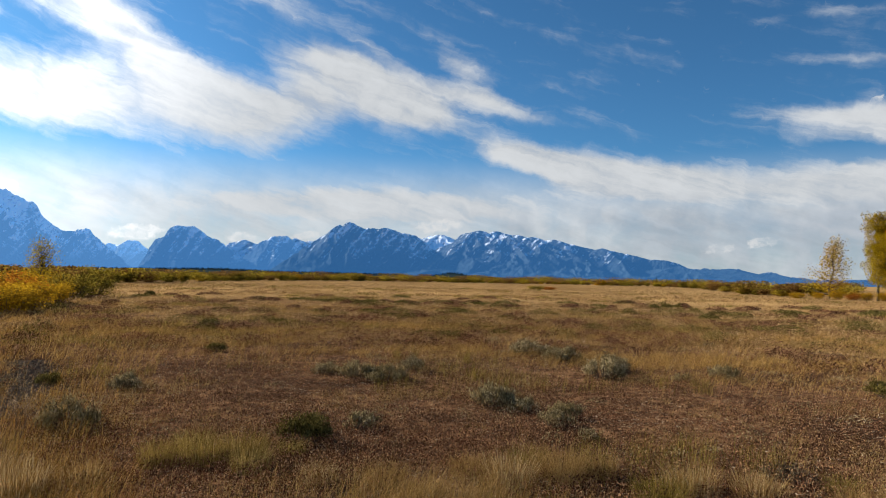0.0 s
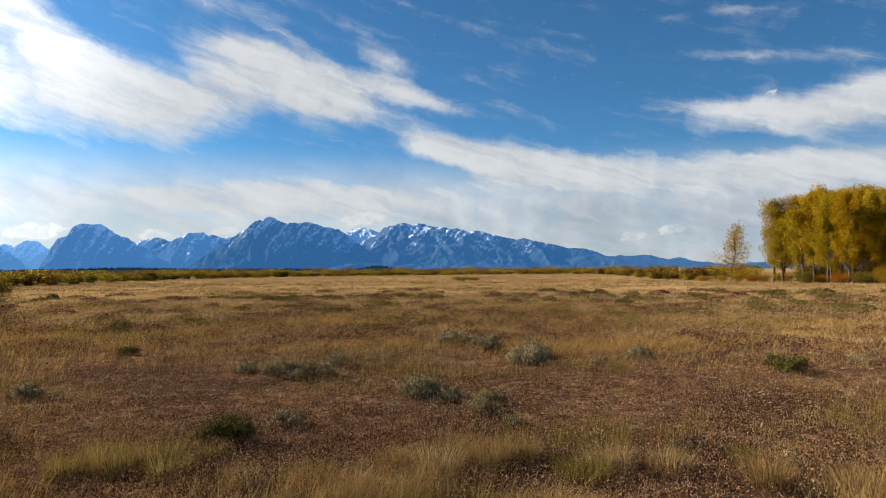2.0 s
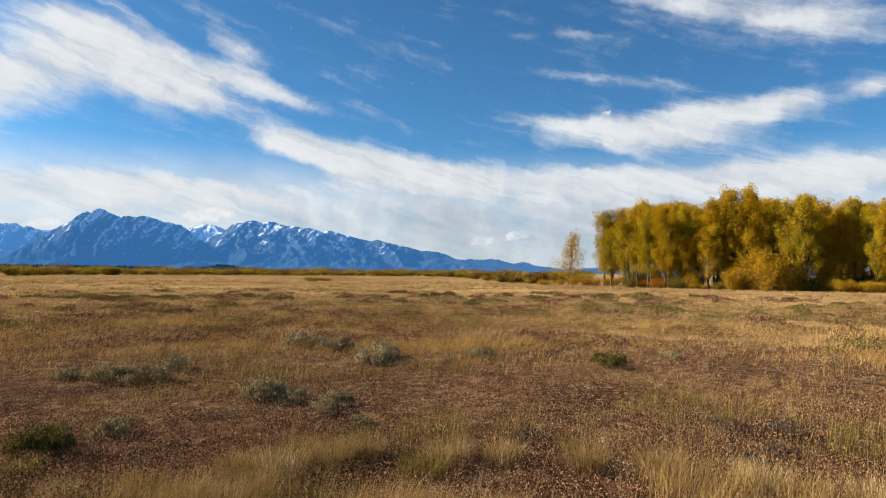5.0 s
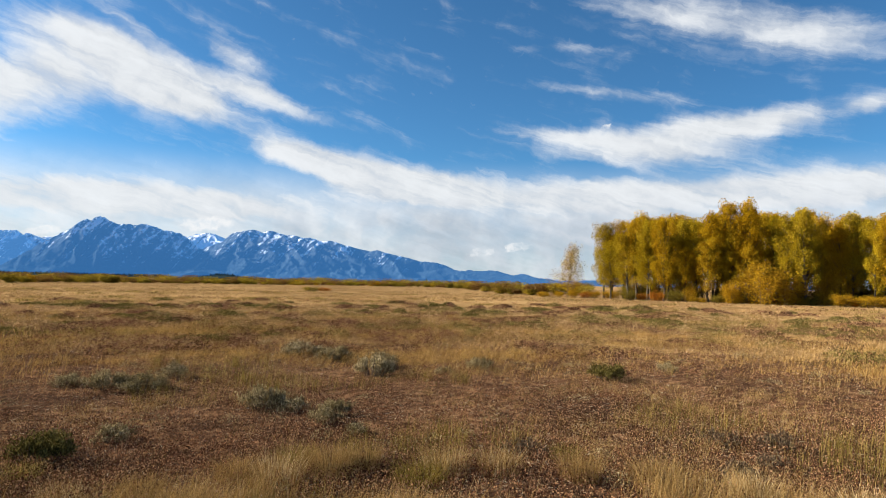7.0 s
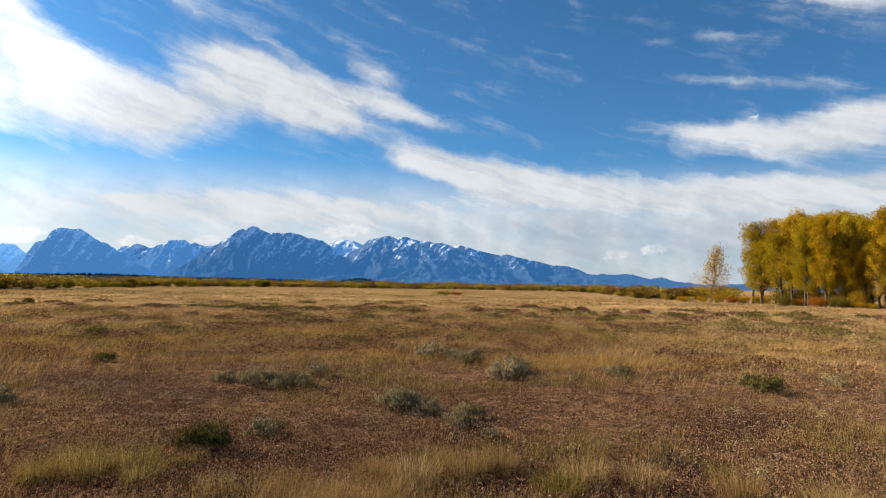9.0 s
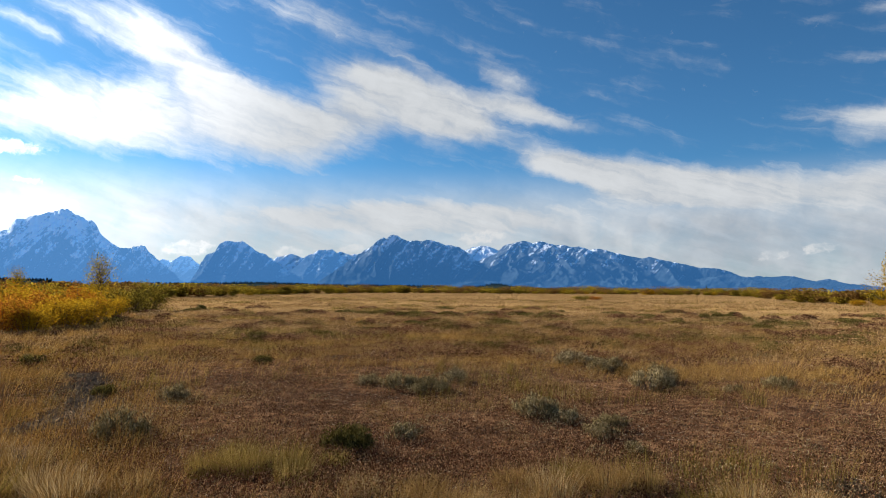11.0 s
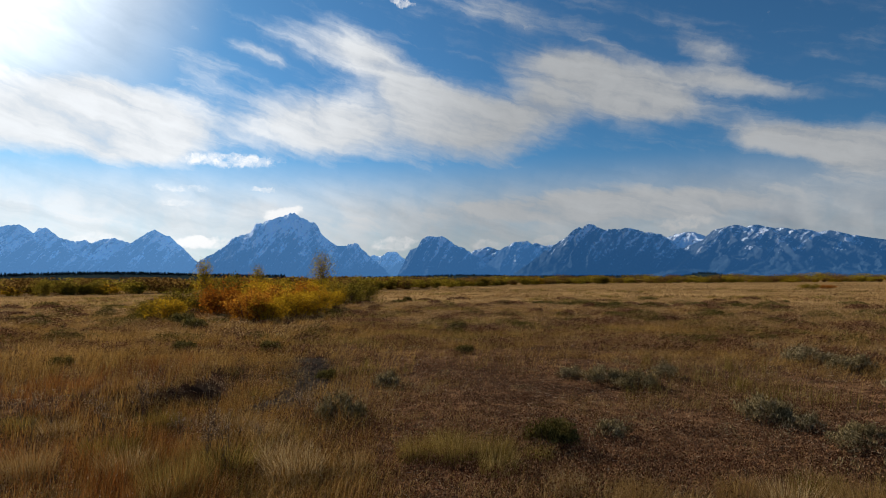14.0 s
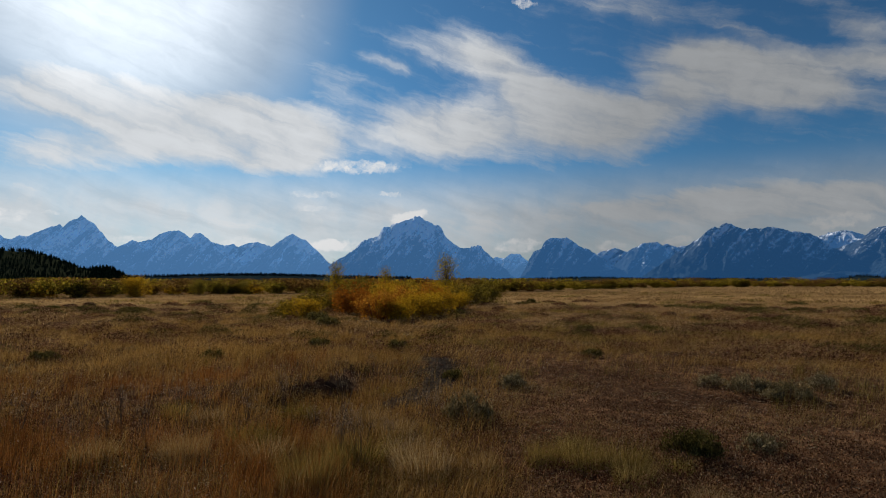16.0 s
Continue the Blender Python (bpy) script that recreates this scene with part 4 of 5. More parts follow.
# nearest clump: (degrees left, distance, height, width, sort)
for az, r, h, w, k in ((41.4, 33.0, 1.55, 1.0, 0), (43.0, 36.0, 1.25, 1.0, 2), (37.6, 27.5, 1.0, 1.0, 1), (39.2, 28.0, 1.25, 1.1, 0), (35.2, 30.5, 1.2, 1.1, 1),
                       (33.6, 32.5, 1.25, 1.0, 3), (36.8, 33.0, 1.35, 1.2, 0), (38.4, 36.5, 1.5, 1.2, 3), (34.4, 38.0, 1.5, 1.2, 0), (32.2, 37.5, 1.2, 1.0, 1),
                       (46.0, 30.5, 0.95, 1.2, 3), (47.4, 32.0, 0.8, 1.2, 4), (36.0, 41.0, 1.6, 1.2, 2), (40.5, 43.0, 1.9, 1.0, 4), (31.3, 44.0, 1.65, 1.1, 2),
                       (29.6, 48.0, 1.75, 1.1, 4), (40.9, 58.0, 2.15, 0.8, 4), (41.3, 60.0, 2.0, 0.8, 2), (44.9, 37.0, 1.3, 1.1, 4), (33.0, 46.0, 1.7, 1.3, 1), (37.9, 47.0, 1.7, 1.2, 3), (39.3, 50.0, 1.7, 1.2, 0), (35.2, 50.0, 1.7, 1.4, 1)):
    thicket.put(*[float(v) for v in polar(az - 0.4, r * 0.9)], 1.6 + (h - 1.6) * 0.9, w * 1.15, k)
# shrubs at the foot of the grove
tall_shrubs = Stand([
    (willow("tall golden-orange shrub at the edge of the aspen grove", 4.5, 4.2, 26, WILLOW_GOLD, 5200, 0.1, "shrubs below the grove"), 4.5),
    (willow("tall rusty-gold shrub at the edge of the aspen grove", 4.5, 4.0, 27, WILLOW_GOLD, 4600, 0.1, "shrubs below the grove"), 4.5),
], 32)
for az, r, h, w, k in ((-47.4, 73.0, 5.0, 1.0, 0), (-49.2, 74.5, 3.9, 1.0, 1), (-45.2, 73.5, 2.7, 1.1, 1), (-52.0, 78.0, 4.4, 0.9, 0), (-54.5, 84.0, 3.2, 1.0, 1),
                       (-58.0, 82.0, 3.4, 1.0, 0), (-61.0, 80.0, 3.0, 1.0, 1), (-42.0, 75.5, 2.2, 1.0, 0)):
    tall_shrubs.put(*[float(v) for v in polar(az, r)], h, w, k)
az = -29.5
while az > -66:
    r = 74.5 + rnd.uniform(-1.0, 2.0) + (10.0 if az > -36 else 0.0)
    thicket.put(*[float(v) for v in polar(az, r)], rnd.uniform(0.6, 1.5), rnd.uniform(1.0, 1.7), rnd.choice((1, 1, 0, 3, 2)))
    az -= rnd.uniform(0.7, 1.5)
# undergrowth between the trunks
for _ in range(46):
    az, r = rnd.uniform(-67, -36), rnd.uniform(80, 94)
    thicket.put(*[float(v) for v in polar(az, r)], rnd.uniform(1.3, 2.6), rnd.uniform(1.0, 1.4), rnd.choice((2, 4, 4)))
# belt of willows along the far edge of the meadow
EDGE_AZ = [-34, -28, -26, -24, -20, -16, -9, -1, 9, 17, 22, 27, 30, 33, 48, 52, 56, 60, 70]
EDGE_R = [120, 96, 100, 135, 235, 225, 215, 205, 182, 142, 106, 94, 74, 68, 84, 84, 78, 73, 72]
belt = Stand([
    (willow("olive-gold willow in the belt along the meadow", 2.4, 3.0, 61, WILLOW_OLIVE, 1700, 0.15), 2.4),
    (willow("yellow-green willow in the belt along the meadow", 2.4, 3.2, 62, WILLOW_LIME, 1700, 0.15), 2.4),
    (willow("golden willow in the belt along the meadow", 2.4, 2.8, 63, WILLOW_GOLD, 1500, 0.15), 2.4),
    (willow("rusty brown willow in the belt along the meadow", 2.4, 2.8, 64, WILLOW_BROWN, 1500, 0.15), 2.4),
    (willow("dark olive willow in the belt along the meadow", 2.4, 2.6, 65, WILLOW_OLIVE, 1900, 0.15), 2.4),
], 66)


def edge_shrub(az, depth):
    r = float(np.interp(az, EDGE_AZ, EDGE_R)) * depth * rnd.uniform(0.96, 1.06)
    h = (1.55 + r * math.tan(radians(rnd.uniform(-0.38, 0.27) * (1.0 if rnd.random() < 0.8 else 1.35)))) * (0.85 if depth == 1.0 else 1.0)
    sort = rnd.choices((0, 1, 2, 3, 4), (4, 4, 2, 3, 2) if az < 31 else (4, 2, 3, 4, 2))[0]
    return r, max(h, 0.9), sort


az = -33.0
while az < 72:
    r, h, sort = edge_shrub(az, 1.0)
    belt.put(*[float(v) for v in polar(az, r)], h, rnd.uniform(1.0, 1.9), sort)
    az += math.degrees(rnd.uniform(1.5, 3.0) / r)


def far_thicket(leaf, sort, label):
    """The willows behind the first row, too many and too far to tell apart."""
    rng = np.random.default_rng(60 + sort)
    pieces = []
    for depth in (0.985, 1.02, 1.06, 1.12, 1.2, 1.32, 1.5, 1.75):
        az = -33.0
        while az < 72:
            r, h, k = edge_shrub(az, depth)
            if k % 3 == sort:
                x, y = polar(az, r)
                n = 420
                p = np.clip(rng.normal(0, 1, (n, 3)), -1.4, 1.4) * np.array([0.62, 0.62, 0.26]) * h + np.array([x, y, h * 0.62])
                p[:, 2] = np.clip(p[:, 2], 0.05, None)
                pieces.append(leaves(rng, p, np.full(n, 0.17), 1.5, 0.6))
            az += math.degrees(rnd.uniform(1.6, 3.4) / r)
    v, f = join_arrays(pieces)
    tagged(new("willow_thicket", mesh_np("willow_thicket", v, f, leaf)), label, "shrubs", kind="stuff")


far_thicket(WILLOW_BROWN, 0, "rust-brown willows behind the meadow's edge")
far_thicket(WILLOW_LIME, 1, "yellow-green willows behind the meadow's edge")
far_thicket(WILLOW_OLIVE, 2, "olive willows behind the meadow's edge")
for az, r, h, w, k in ((58.8, 71.0, 2.35, 1.0, 3), (54.3, 76.0, 1.9, 0.8, 2), (50.7, 82.0, 1.85, 1.0, 4), (52.6, 80.0, 1.5, 1.0, 2), (29.7, 74.0, 2.1, 1.0, 4), (-8.5, 98.0, 0.75, 3.0, 2), (-9.6, 99.0, 0.6, 3.0, 0)):
    thicket.put(*[float(v) for v in polar(az, r)], h, w, k)

sages = Stand([
    (sagebrush("grey-green sagebrush with silvery tips in dry grass", 0.42, 0.75, 41, SAGE), 0.42),
    (sagebrush("low spreading grey sagebrush in dry grass", 0.32, 0.8, 42, SAGE, 2300), 0.32),
    (sagebrush("dark olive sagebrush in dry grass", 0.4, 0.75, 43, SAGE_DARK), 0.4),
    (sagebrush("thin dusty-grey sagebrush in dry grass", 0.3, 0.6, 44, SAGE, 1500), 0.3),
    (sagebrush("dead grey twiggy sagebrush on bare soil", 0.3, 0.75, 45, DEAD_SAGE, 1300), 0.3),
], 51)
# (x, y, height, width, sort)
for x, y, h, w, k in ((2.70, 10.55, 0.40, 1.0, 0), (3.15, 11.3, 0.30, 1.0, 0), (0.64, 8.0, 0.30, 0.85, 1), (1.0, 7.75, 0.2, 1.0, 3), (-1.35, 9.9, 0.27, 1.0, 1), (-0.85, 9.65, 0.25, 1.2, 1),
                      (-1.9, 10.3, 0.2, 1.2, 3), (-0.5, 10.5, 0.25, 1.0, 0), (-1.27, 6.05, 0.30, 0.95, 2), (6.6, 9.15, 0.32, 1.35, 2), (4.8, 10.7, 0.25, 1.0, 3), (3.9, 10.2, 0.16, 1.0, 3),
                      (1.45, 7.3, 0.22, 0.9, 3), (1.48, 6.3, 0.14, 0.9, 3), (1.25, 6.9, 0.2, 1.0, 3), (-0.8, 6.6, 0.2, 1.0, 3), (-4.3, 8.55, 0.26, 0.9, 3), (-3.64, 6.25, 0.30, 0.8, 1),
                      (-4.6, 12.8, 0.22, 1.1, 2), (-6.9, 18.6, 0.3, 1.2, 2), (-15.0, 15.9, 0.38, 1.4, 2), (-10.7, 11.2, 0.26, 1.2, 2), (-10.6, 8.1, 0.25, 1.0, 2), (-13.3, 6.3, 0.26, 1.2, 2),
                      (4.2, 3.97, 0.17, 0.75, 4), (4.75, 4.1, 0.15, 0.8, 4), (5.3, 4.5, 0.2, 0.8, 4), (2.8, 5.1, 0.16, 1.1, 4), (4.9, 4.9, 0.16, 1.1, 4), (2.4, 12.6, 0.3, 1.2, 3),
                      (-8.8, 11.7, 0.28, 1.2, 2), (1.9, 13.5, 0.3, 1.2, 1), (-17.3, 17.8, 0.45, 1.3, 2), (8.2, 9.6, 0.2, 1.0, 3), (-5.5, 8.9, 0.22, 0.9, 2)):
    sages.put(x, y, h, w, k)

spruce = base_empty("spruce_tree")
v, f = join_arrays([conifer_arrays(np.random.default_rng(9), 0.0, 0.0, 0.0, 3.6)])
part("crown", mesh_np("crown", v, f, NEEDLE), spruce)
spruce.location = (*[float(v) for v in polar(-18.8, 240.0)], 0.0)
tagged(spruce, "small dark lone conifer on the far meadow edge", "tree")


def dried_weed(label, height, seed):
    """A dead flowering weed: thin forking stems topped with pale seed heads."""
    rng = np.random.default_rng(seed)
    weed = base_empty("dried_weed")
    pieces, tips = [], []
    for _ in range(9):
        ang, tilt = rng.uniform(0, 6.28), rng.uniform(0.05, 0.35)
        end = np.array([math.cos(ang) * tilt, math.sin(ang) * tilt, 1.0]) * height * rng.uniform(0.7, 1.05)
        pieces.append(tube([(0, 0, -0.03), end * 0.5, end], [0.002, 0.0016, 0.0012], 3))
        for _ in range(4):
            fork = end + rng.normal(0, 0.05, 3)
            pieces.append(tube([end * 0.85, fork], [0.0012, 0.0008], 3))
            tips.append(fork)
    v, f = join_arrays(pieces)
    part("stalk", mesh_np("stalk", v, f, TWIG, True), weed, "thin brown forking stalk")
    tips = np.array(tips)
    pos = tips[rng.integers(0, len(tips), 400)] + rng.normal(0, 0.014, (400, 3))
    v, f = leaves(rng, pos, np.full(len(pos), 0.008), 1.3)
    tagged(part("seed_fluff", mesh_np("seed_fluff", v, f, SEED), weed, "pale fluffy seed heads"), kind="stuff")
    return tagged(weed, label, "plant", "dried weeds in the grass")


def bunch_grass(label, height, width, seed, leaf, count):
    """A dense tuft of fine upright blades spreading from one crown."""
    rng = np.random.default_rng(seed)
    tuft = base_empty("bunch_grass")
    ang, out_r = rng.uniform(0, 6.28, count), np.sqrt(rng.uniform(0, 1, count)) * width / 2
    root = np.stack([np.cos(ang) * out_r * 0.8, np.sin(ang) * out_r * 0.8, np.full(count, -0.02)], 1)
    h = height * rng.uniform(0.45, 1.1, count)
    lean = np.stack([np.cos(ang) * out_r * 0.5 + 0.1 * h + rng.normal(0, 0.05, count), np.sin(ang) * out_r * 0.5 + rng.normal(0, 0.05, count), h], 1)
    turn = rng.uniform(0, np.pi, count)
    across = np.stack([np.cos(turn), np.sin(turn), np.zeros(count)], 1) * 0.0016
    mid = root + lean * np.array([0.35, 0.35, 0.6])
    v = np.stack([root - across, root + across, mid - across * 0.8, mid + across * 0.8, root + lean], 1).reshape(-1, 3)
    k = np.arange(count)[:, None] * 5
    part("foliage", mesh_np("foliage", v, np.concatenate([k + (0, 1, 3), k + (0, 3, 2), k + (2, 3, 4)]), leaf), tuft)
    return tagged(tuft, label, "grass", "bunch grass in the foreground")


tufts = Stand([
    (bunch_grass("yellow-green bunch grass tuft in dry grass", 0.34, 0.55, 81, LIME, 900), 0.34),
    (bunch_grass("pale straw bunch grass tuft bending in the wind", 0.42, 0.5, 82, PLUME, 900), 0.42),
    (bunch_grass("olive bunch grass tuft in dry grass", 0.32, 0.45, 83, OLIVE, 800), 0.32),
], 84)
for x, y, h, k in ((-1.95, 5.25, 0.32, 0), (-1.65, 5.35, 0.34, 0), (-2.3, 5.2, 0.3, 0), (-1.5, 5.05, 0.28, 0), (-2.15, 5.55, 0.28, 0), (-1.3, 5.6, 0.22, 2),
                   (0.55, 4.9, 0.4, 1), (0.95, 5.0, 0.42, 1), (1.25, 5.1, 0.36, 1), (0.25, 5.05, 0.32, 1), (0.75, 5.35, 0.3, 2), (1.9, 4.75, 0.38, 1), (2.3, 4.6, 0.36, 1), (2.9, 4.3, 0.36, 1),
                   (3.4, 4.0, 0.38, 1), (3.9, 3.5, 0.36, 1), (4.4, 3.0, 0.38, 1), (-2.9, 4.3, 0.44, 1), (-3.2, 4.5, 0.4, 1), (-3.5, 4.2, 0.42, 2), (-3.9, 4.4, 0.4, 1), (-4.2, 3.9, 0.42, 1),
                   (-4.7, 4.2, 0.4, 2), (-4.9, 3.6, 0.42, 1), (-2.6, 4.6, 0.36, 1), (-3.4, 3.6, 0.42, 0), (-5.4, 3.1, 0.4, 1), (-0.4, 4.75, 0.3, 1), (-0.9, 4.8, 0.26, 1), (1.6, 4.55, 0.34, 2),
                   (-4.3, 5.3, 0.34, 1), (-3.8, 5.1, 0.36, 1), (-5.2, 5.2, 0.34, 2), (-5.9, 4.6, 0.36, 1), (-6.6, 4.7, 0.32, 2), (3.1, 4.9, 0.24, 2)):
    tufts.put(x, y, h * (0.95 if k == 0 else 0.75), 0.8 if k == 0 else 1.2, k)

weeds = Stand([(dried_weed("dead forking weed with pale fluffy seed heads", 0.5, 91), 0.5), (dried_weed("short dead weed with cream seed heads", 0.4, 92), 0.4)], 93)
for x, y, h in ((-6.05, 3.57, 0.35), (-6.36, 3.88, 0.51), (-5.80, 4.24, 0.50), (-6.07, 4.67, 0.38), (-5.54, 3.66, 0.43), (-6.67, 3.68, 0.42), (-3.71, 4.23, 0.47), (-3.36, 4.10, 0.50), (-4.38, 4.65, 0.34), (-6.11, 3.29, 0.33), (-7.00, 3.20, 0.51), (-5.47, 4.75, 0.42), (-5.32, 5.12, 0.50), (-3.54, 4.62, 0.32), (-3.66, 5.47, 0.42), (-4.78, 5.45, 0.49)):
    weeds.put(x, y, h)


# ---------------------------------------------------------------- gravel wash
def gravel():
    rng = np.random.default_rng(12)
    n = 5200
    s, w = rng.uniform(0, 1, n), rng.normal(0, 1, n)
    x = np.interp(s, [0, 0.5, 1], [-4.75, -5.6, -7.4]) + w * 0.2 * (0.8 + s)
    y = np.interp(s, [0, 0.5, 1], [6.4, 8.6, 11.0]) + w * 0.1
    ball = np.array([(1, 0, 0), (-1, 0, 0), (0, 1, 0), (0, -1, 0), (0, 0, 1), (0, 0, -1)], float)
    tri = np.array([(0, 2, 4), (2, 1, 4), (1, 3, 4), (3, 0, 4), (2, 0, 5), (1, 2, 5), (3, 1, 5), (0, 3, 5)])
    size = rng.lognormal(-4.0, 0.5, n)
    v = ball[None] * rng.uniform(0.6, 1.3, (n, 6, 1)) * size[:, None, None] * np.array([1, 1, 0.55])
    turn = rng.uniform(0, 6.28, n)
    c, q = np.cos(turn)[:, None], np.sin(turn)[:, None]
    vx, vy = v[..., 0] * c - v[..., 1] * q, v[..., 0] * q + v[..., 1] * c
    v = np.stack([vx + x[:, None], vy + y[:, None], v[..., 2] + ground_z(x, y)[:, None] + 0.012], -1).reshape(-1, 3)
    f = (np.arange(n)[:, None, None] * 6 + tri).reshape(-1, 3)
    tagged(new("gravel", mesh_np("gravel", v, f, STONE)), "grey pebbles washed out in a dry channel", "gravel", kind="stuff")
    a, b = np.meshgrid(np.linspace(0, 1, 40), np.linspace(-1, 1, 17), indexing="ij")
    edge = (0.19 + 0.22 * a) * (0.75 + 0.6 * (fbm(a * 9, b * 0 + np.sign(b) * 3, 3, 2) - 0.2)) * np.sin(np.pi * np.clip(a, 0.03, 0.97)) ** 0.4
    x = np.interp(a, [0, 0.5, 1], [-4.75, -5.6, -7.4]) + b * edge
    y = np.interp(a, [0, 0.5, 1], [6.3, 8.6, 11.1]) + b * edge * 0.4
    z = ground_z(x, y) + 0.012 * (1 - b ** 2) - 0.004
    m = 17
    i, j = np.meshgrid(np.arange(39), np.arange(m - 1), indexing="ij")
    quads = np.stack([i * m + j, (i + 1) * m + j, (i + 1) * m + j + 1, i * m + j + 1], -1).reshape(-1, 4)
    tagged(new("dry_wash", mesh_np("dry_wash", np.stack([x, y, z], -1).reshape(-1, 3), quads, SILT, True)), "bare grey silt of a dry wash", "ground", kind="structure")


gravel()


# ---------------------------------------------------------------- grass
FRONT = (-68.0, 80.0)


def scatter(rng, n, r0, r1):
    """Plan positions thinning with distance, over the sector ahead."""
    az = rng.uniform(*FRONT, n)
    r = np.exp(rng.uniform(math.log(r0), math.log(r1), n))
    x, y = polar(az, r)
    return x, y, r, az


def wash_free(x, y):
    """False on the bare wash and in the channel's steep bank."""
    s = np.clip((y - 6.3) / 4.8, 0, 1)
    mid = np.interp(s, [0, 0.48, 1], [-4.75, -5.6, -7.4])
    on_wash = (np.abs(x - mid - 0.06) < 0.2 + 0.18 * s + 0.08 * np.sin(y * 7)) & (y > 6.0) & (y < 11.3)
    v = (x - BANK[0]) * LEFT[0] + (y - BANK[1]) * LEFT[1] + 0.25 * np.sin(((x - BANK[0]) * ALONG[0] + (y - BANK[1]) * ALONG[1]) * 1.7)
    u = (x - BANK[0]) * ALONG[0] + (y - BANK[1]) * ALONG[1]
    on_bank = (np.abs(v + 0.02) < 0.13) & (u > -0.2) & (u < 2.4)
    stray = (np.sin(x * 91.7 + y * 57.3) * 437.5 % 1.0) < 0.14
    return ~((on_wash & ~stray) | on_bank)


def grass(name, label, seed, n, r0, r1, weight, height, material, min_width=0.0035, px=0.75, lean=0.35, wind=0.22, bend=False, clump=0.0, per=26):
    rng = np.random.default_rng(seed)
    x, y, r, az = scatter(rng, n, r0, r1)
    if clump:
        k = rng.integers(0, max(n // per, 1), n)
        x, y = x[k] + rng.normal(0, clump, n), y[k] + rng.normal(0, clump, n)
        r, az = np.hypot(x, y), np.degrees(np.arctan2(-x, y))
    keep = (rng.uniform(0, 1, n) < weight(x, y, r, az)) & wash_free(x, y)
    x, y, r = x[keep], y[keep], r[keep]
    h = height * rng.uniform(0.45, 1.2, len(x)) * (0.75 + 0.5 * fbm(x * 0.4, y * 0.4, 2, seed))
    w = np.maximum(min_width, r / 1107 * px) * rng.uniform(0.7, 1.3, len(x))
    v, f = blades(rng, x, y, h, w, lean, wind, bend)
    tagged(new(name, mesh_np(name, v, f, material)), label, "grass", kind="stuff")


def patch(x, y, scale, seed, lo, hi):
    return step(lo, hi, fbm(x * scale, y * scale, 3, seed))


grass("straw_grass", "tall pale straw-coloured bunch grass bending in the wind", 101, 120000, 3.0, 6.2,
      lambda x, y, r, az: (1 - step(4.2, 5.4, r + 1.6 * (fbm(x, y, 2, 71) - 0.5))) * (0.04 + 0.96 * patch(x, y, 0.9, 7, 0.46, 0.64)), 0.30, PLUME, 0.0026, 0.45, 0.4, 0.26, True, 0.05, 60)
grass("plume_grass", "golden grass with pale plumes by the dry channel", 115, 100000, 3.2, 8.0,
      lambda x, y, r, az: step(22, 32, az) * (1 - step(5.8, 7.6, r)) * (0.06 + 0.94 * patch(x, y, 1.0, 73, 0.45, 0.62)), 0.24, GOLD, 0.0026, 0.45, 0.5, 0.34, True, 0.05, 40)
grass("left_meadow", "tawny grass over the hummocks by the channel", 116, 160000, 8, 40,
      lambda x, y, r, az: step(20, 32, az) * (0.2 + 0.8 * patch(x, y, 0.25, 75, 0.42, 0.6)), 0.18, GOLD, 0.0035, 0.55, 0.6, 0.3, False, 0.15, 40)
grass("scattered_straw", "scattered straw-coloured bunch grass among low forbs", 102, 150000, 4.6, 16,
      lambda x, y, r, az: 0.10 + 0.9 * patch(x, y, 0.45, 17, 0.47, 0.64), 0.15, STRAW, 0.0026, 0.42, 0.6, 0.3, False, 0.07, 34)
grass("olive_bunch_grass", "olive-green bunch grass among straw", 103, 70000, 3.2, 12,
      lambda x, y, r, az: 0.9 * patch(x, y, 0.55, 27, 0.60, 0.72) * (1 - 0.6 * step(36, 46, az)) + 0.08 * step(22, 40, az) * (1 - step(6, 8, r)), 0.28, OLIVE, 0.0026, 0.4, 0.25, 0.15, True, 0.06)
grass("golden_grass", "golden-brown knee-high grass in broad drifts", 104, 480000, 8.5, 34,
      lambda x, y, r, az: step(10, 14, r + 7 * (fbm(x * 0.25, y * 0.25, 3, 3) - 0.5)) * (1 - 0.75 * step(18, 24, r)) * (0.2 + 0.8 * patch(x * 0.5, y, 0.4, 13, 0.40, 0.56)), 0.19, GOLD, 0.0032, 0.5, 0.5, 0.32, False, 0.13, 40)
grass("channel_grass", "orange-gold grass along the dry channel", 105, 170000, 3.2, 26,
      lambda x, y, r, az: step(24, 38, az) * (0.3 + 0.7 * patch(x, y, 0.4, 37, 0.40, 0.58)), 0.25, GOLD, 0.003, 0.55, 0.36, 0.2, False, 0.07)
grass("rust_grass", "rust-orange feathery grass on the hummocks by the channel", 117, 150000, 3.4, 13,
      lambda x, y, r, az: step(37, 46, az) * (1 - step(9, 13, r)) * (0.15 + 0.85 * patch(x, y, 0.7, 79, 0.40, 0.58)), 0.27, RUST_GRASS, 0.0026, 0.45, 0.32, 0.2, True, 0.06, 50)
grass("tan_meadow", "dry tan meadow grass", 106, 480000, 16, 95,
      lambda x, y, r, az: 0.25 + 0.75 * patch(x * 0.6, y, 0.2, 47, 0.38, 0.58), 0.11, TAN, 0.005, 0.7, 0.8, 0.3, False, 0.25, 40)
grass("pale_meadow", "pale sunlit meadow grass in the distance", 107, 220000, 40, 260,
      lambda x, y, r, az: step(40, 95, r), 0.17, PALE, 0.008, 0.75, 0.6, 0.2)
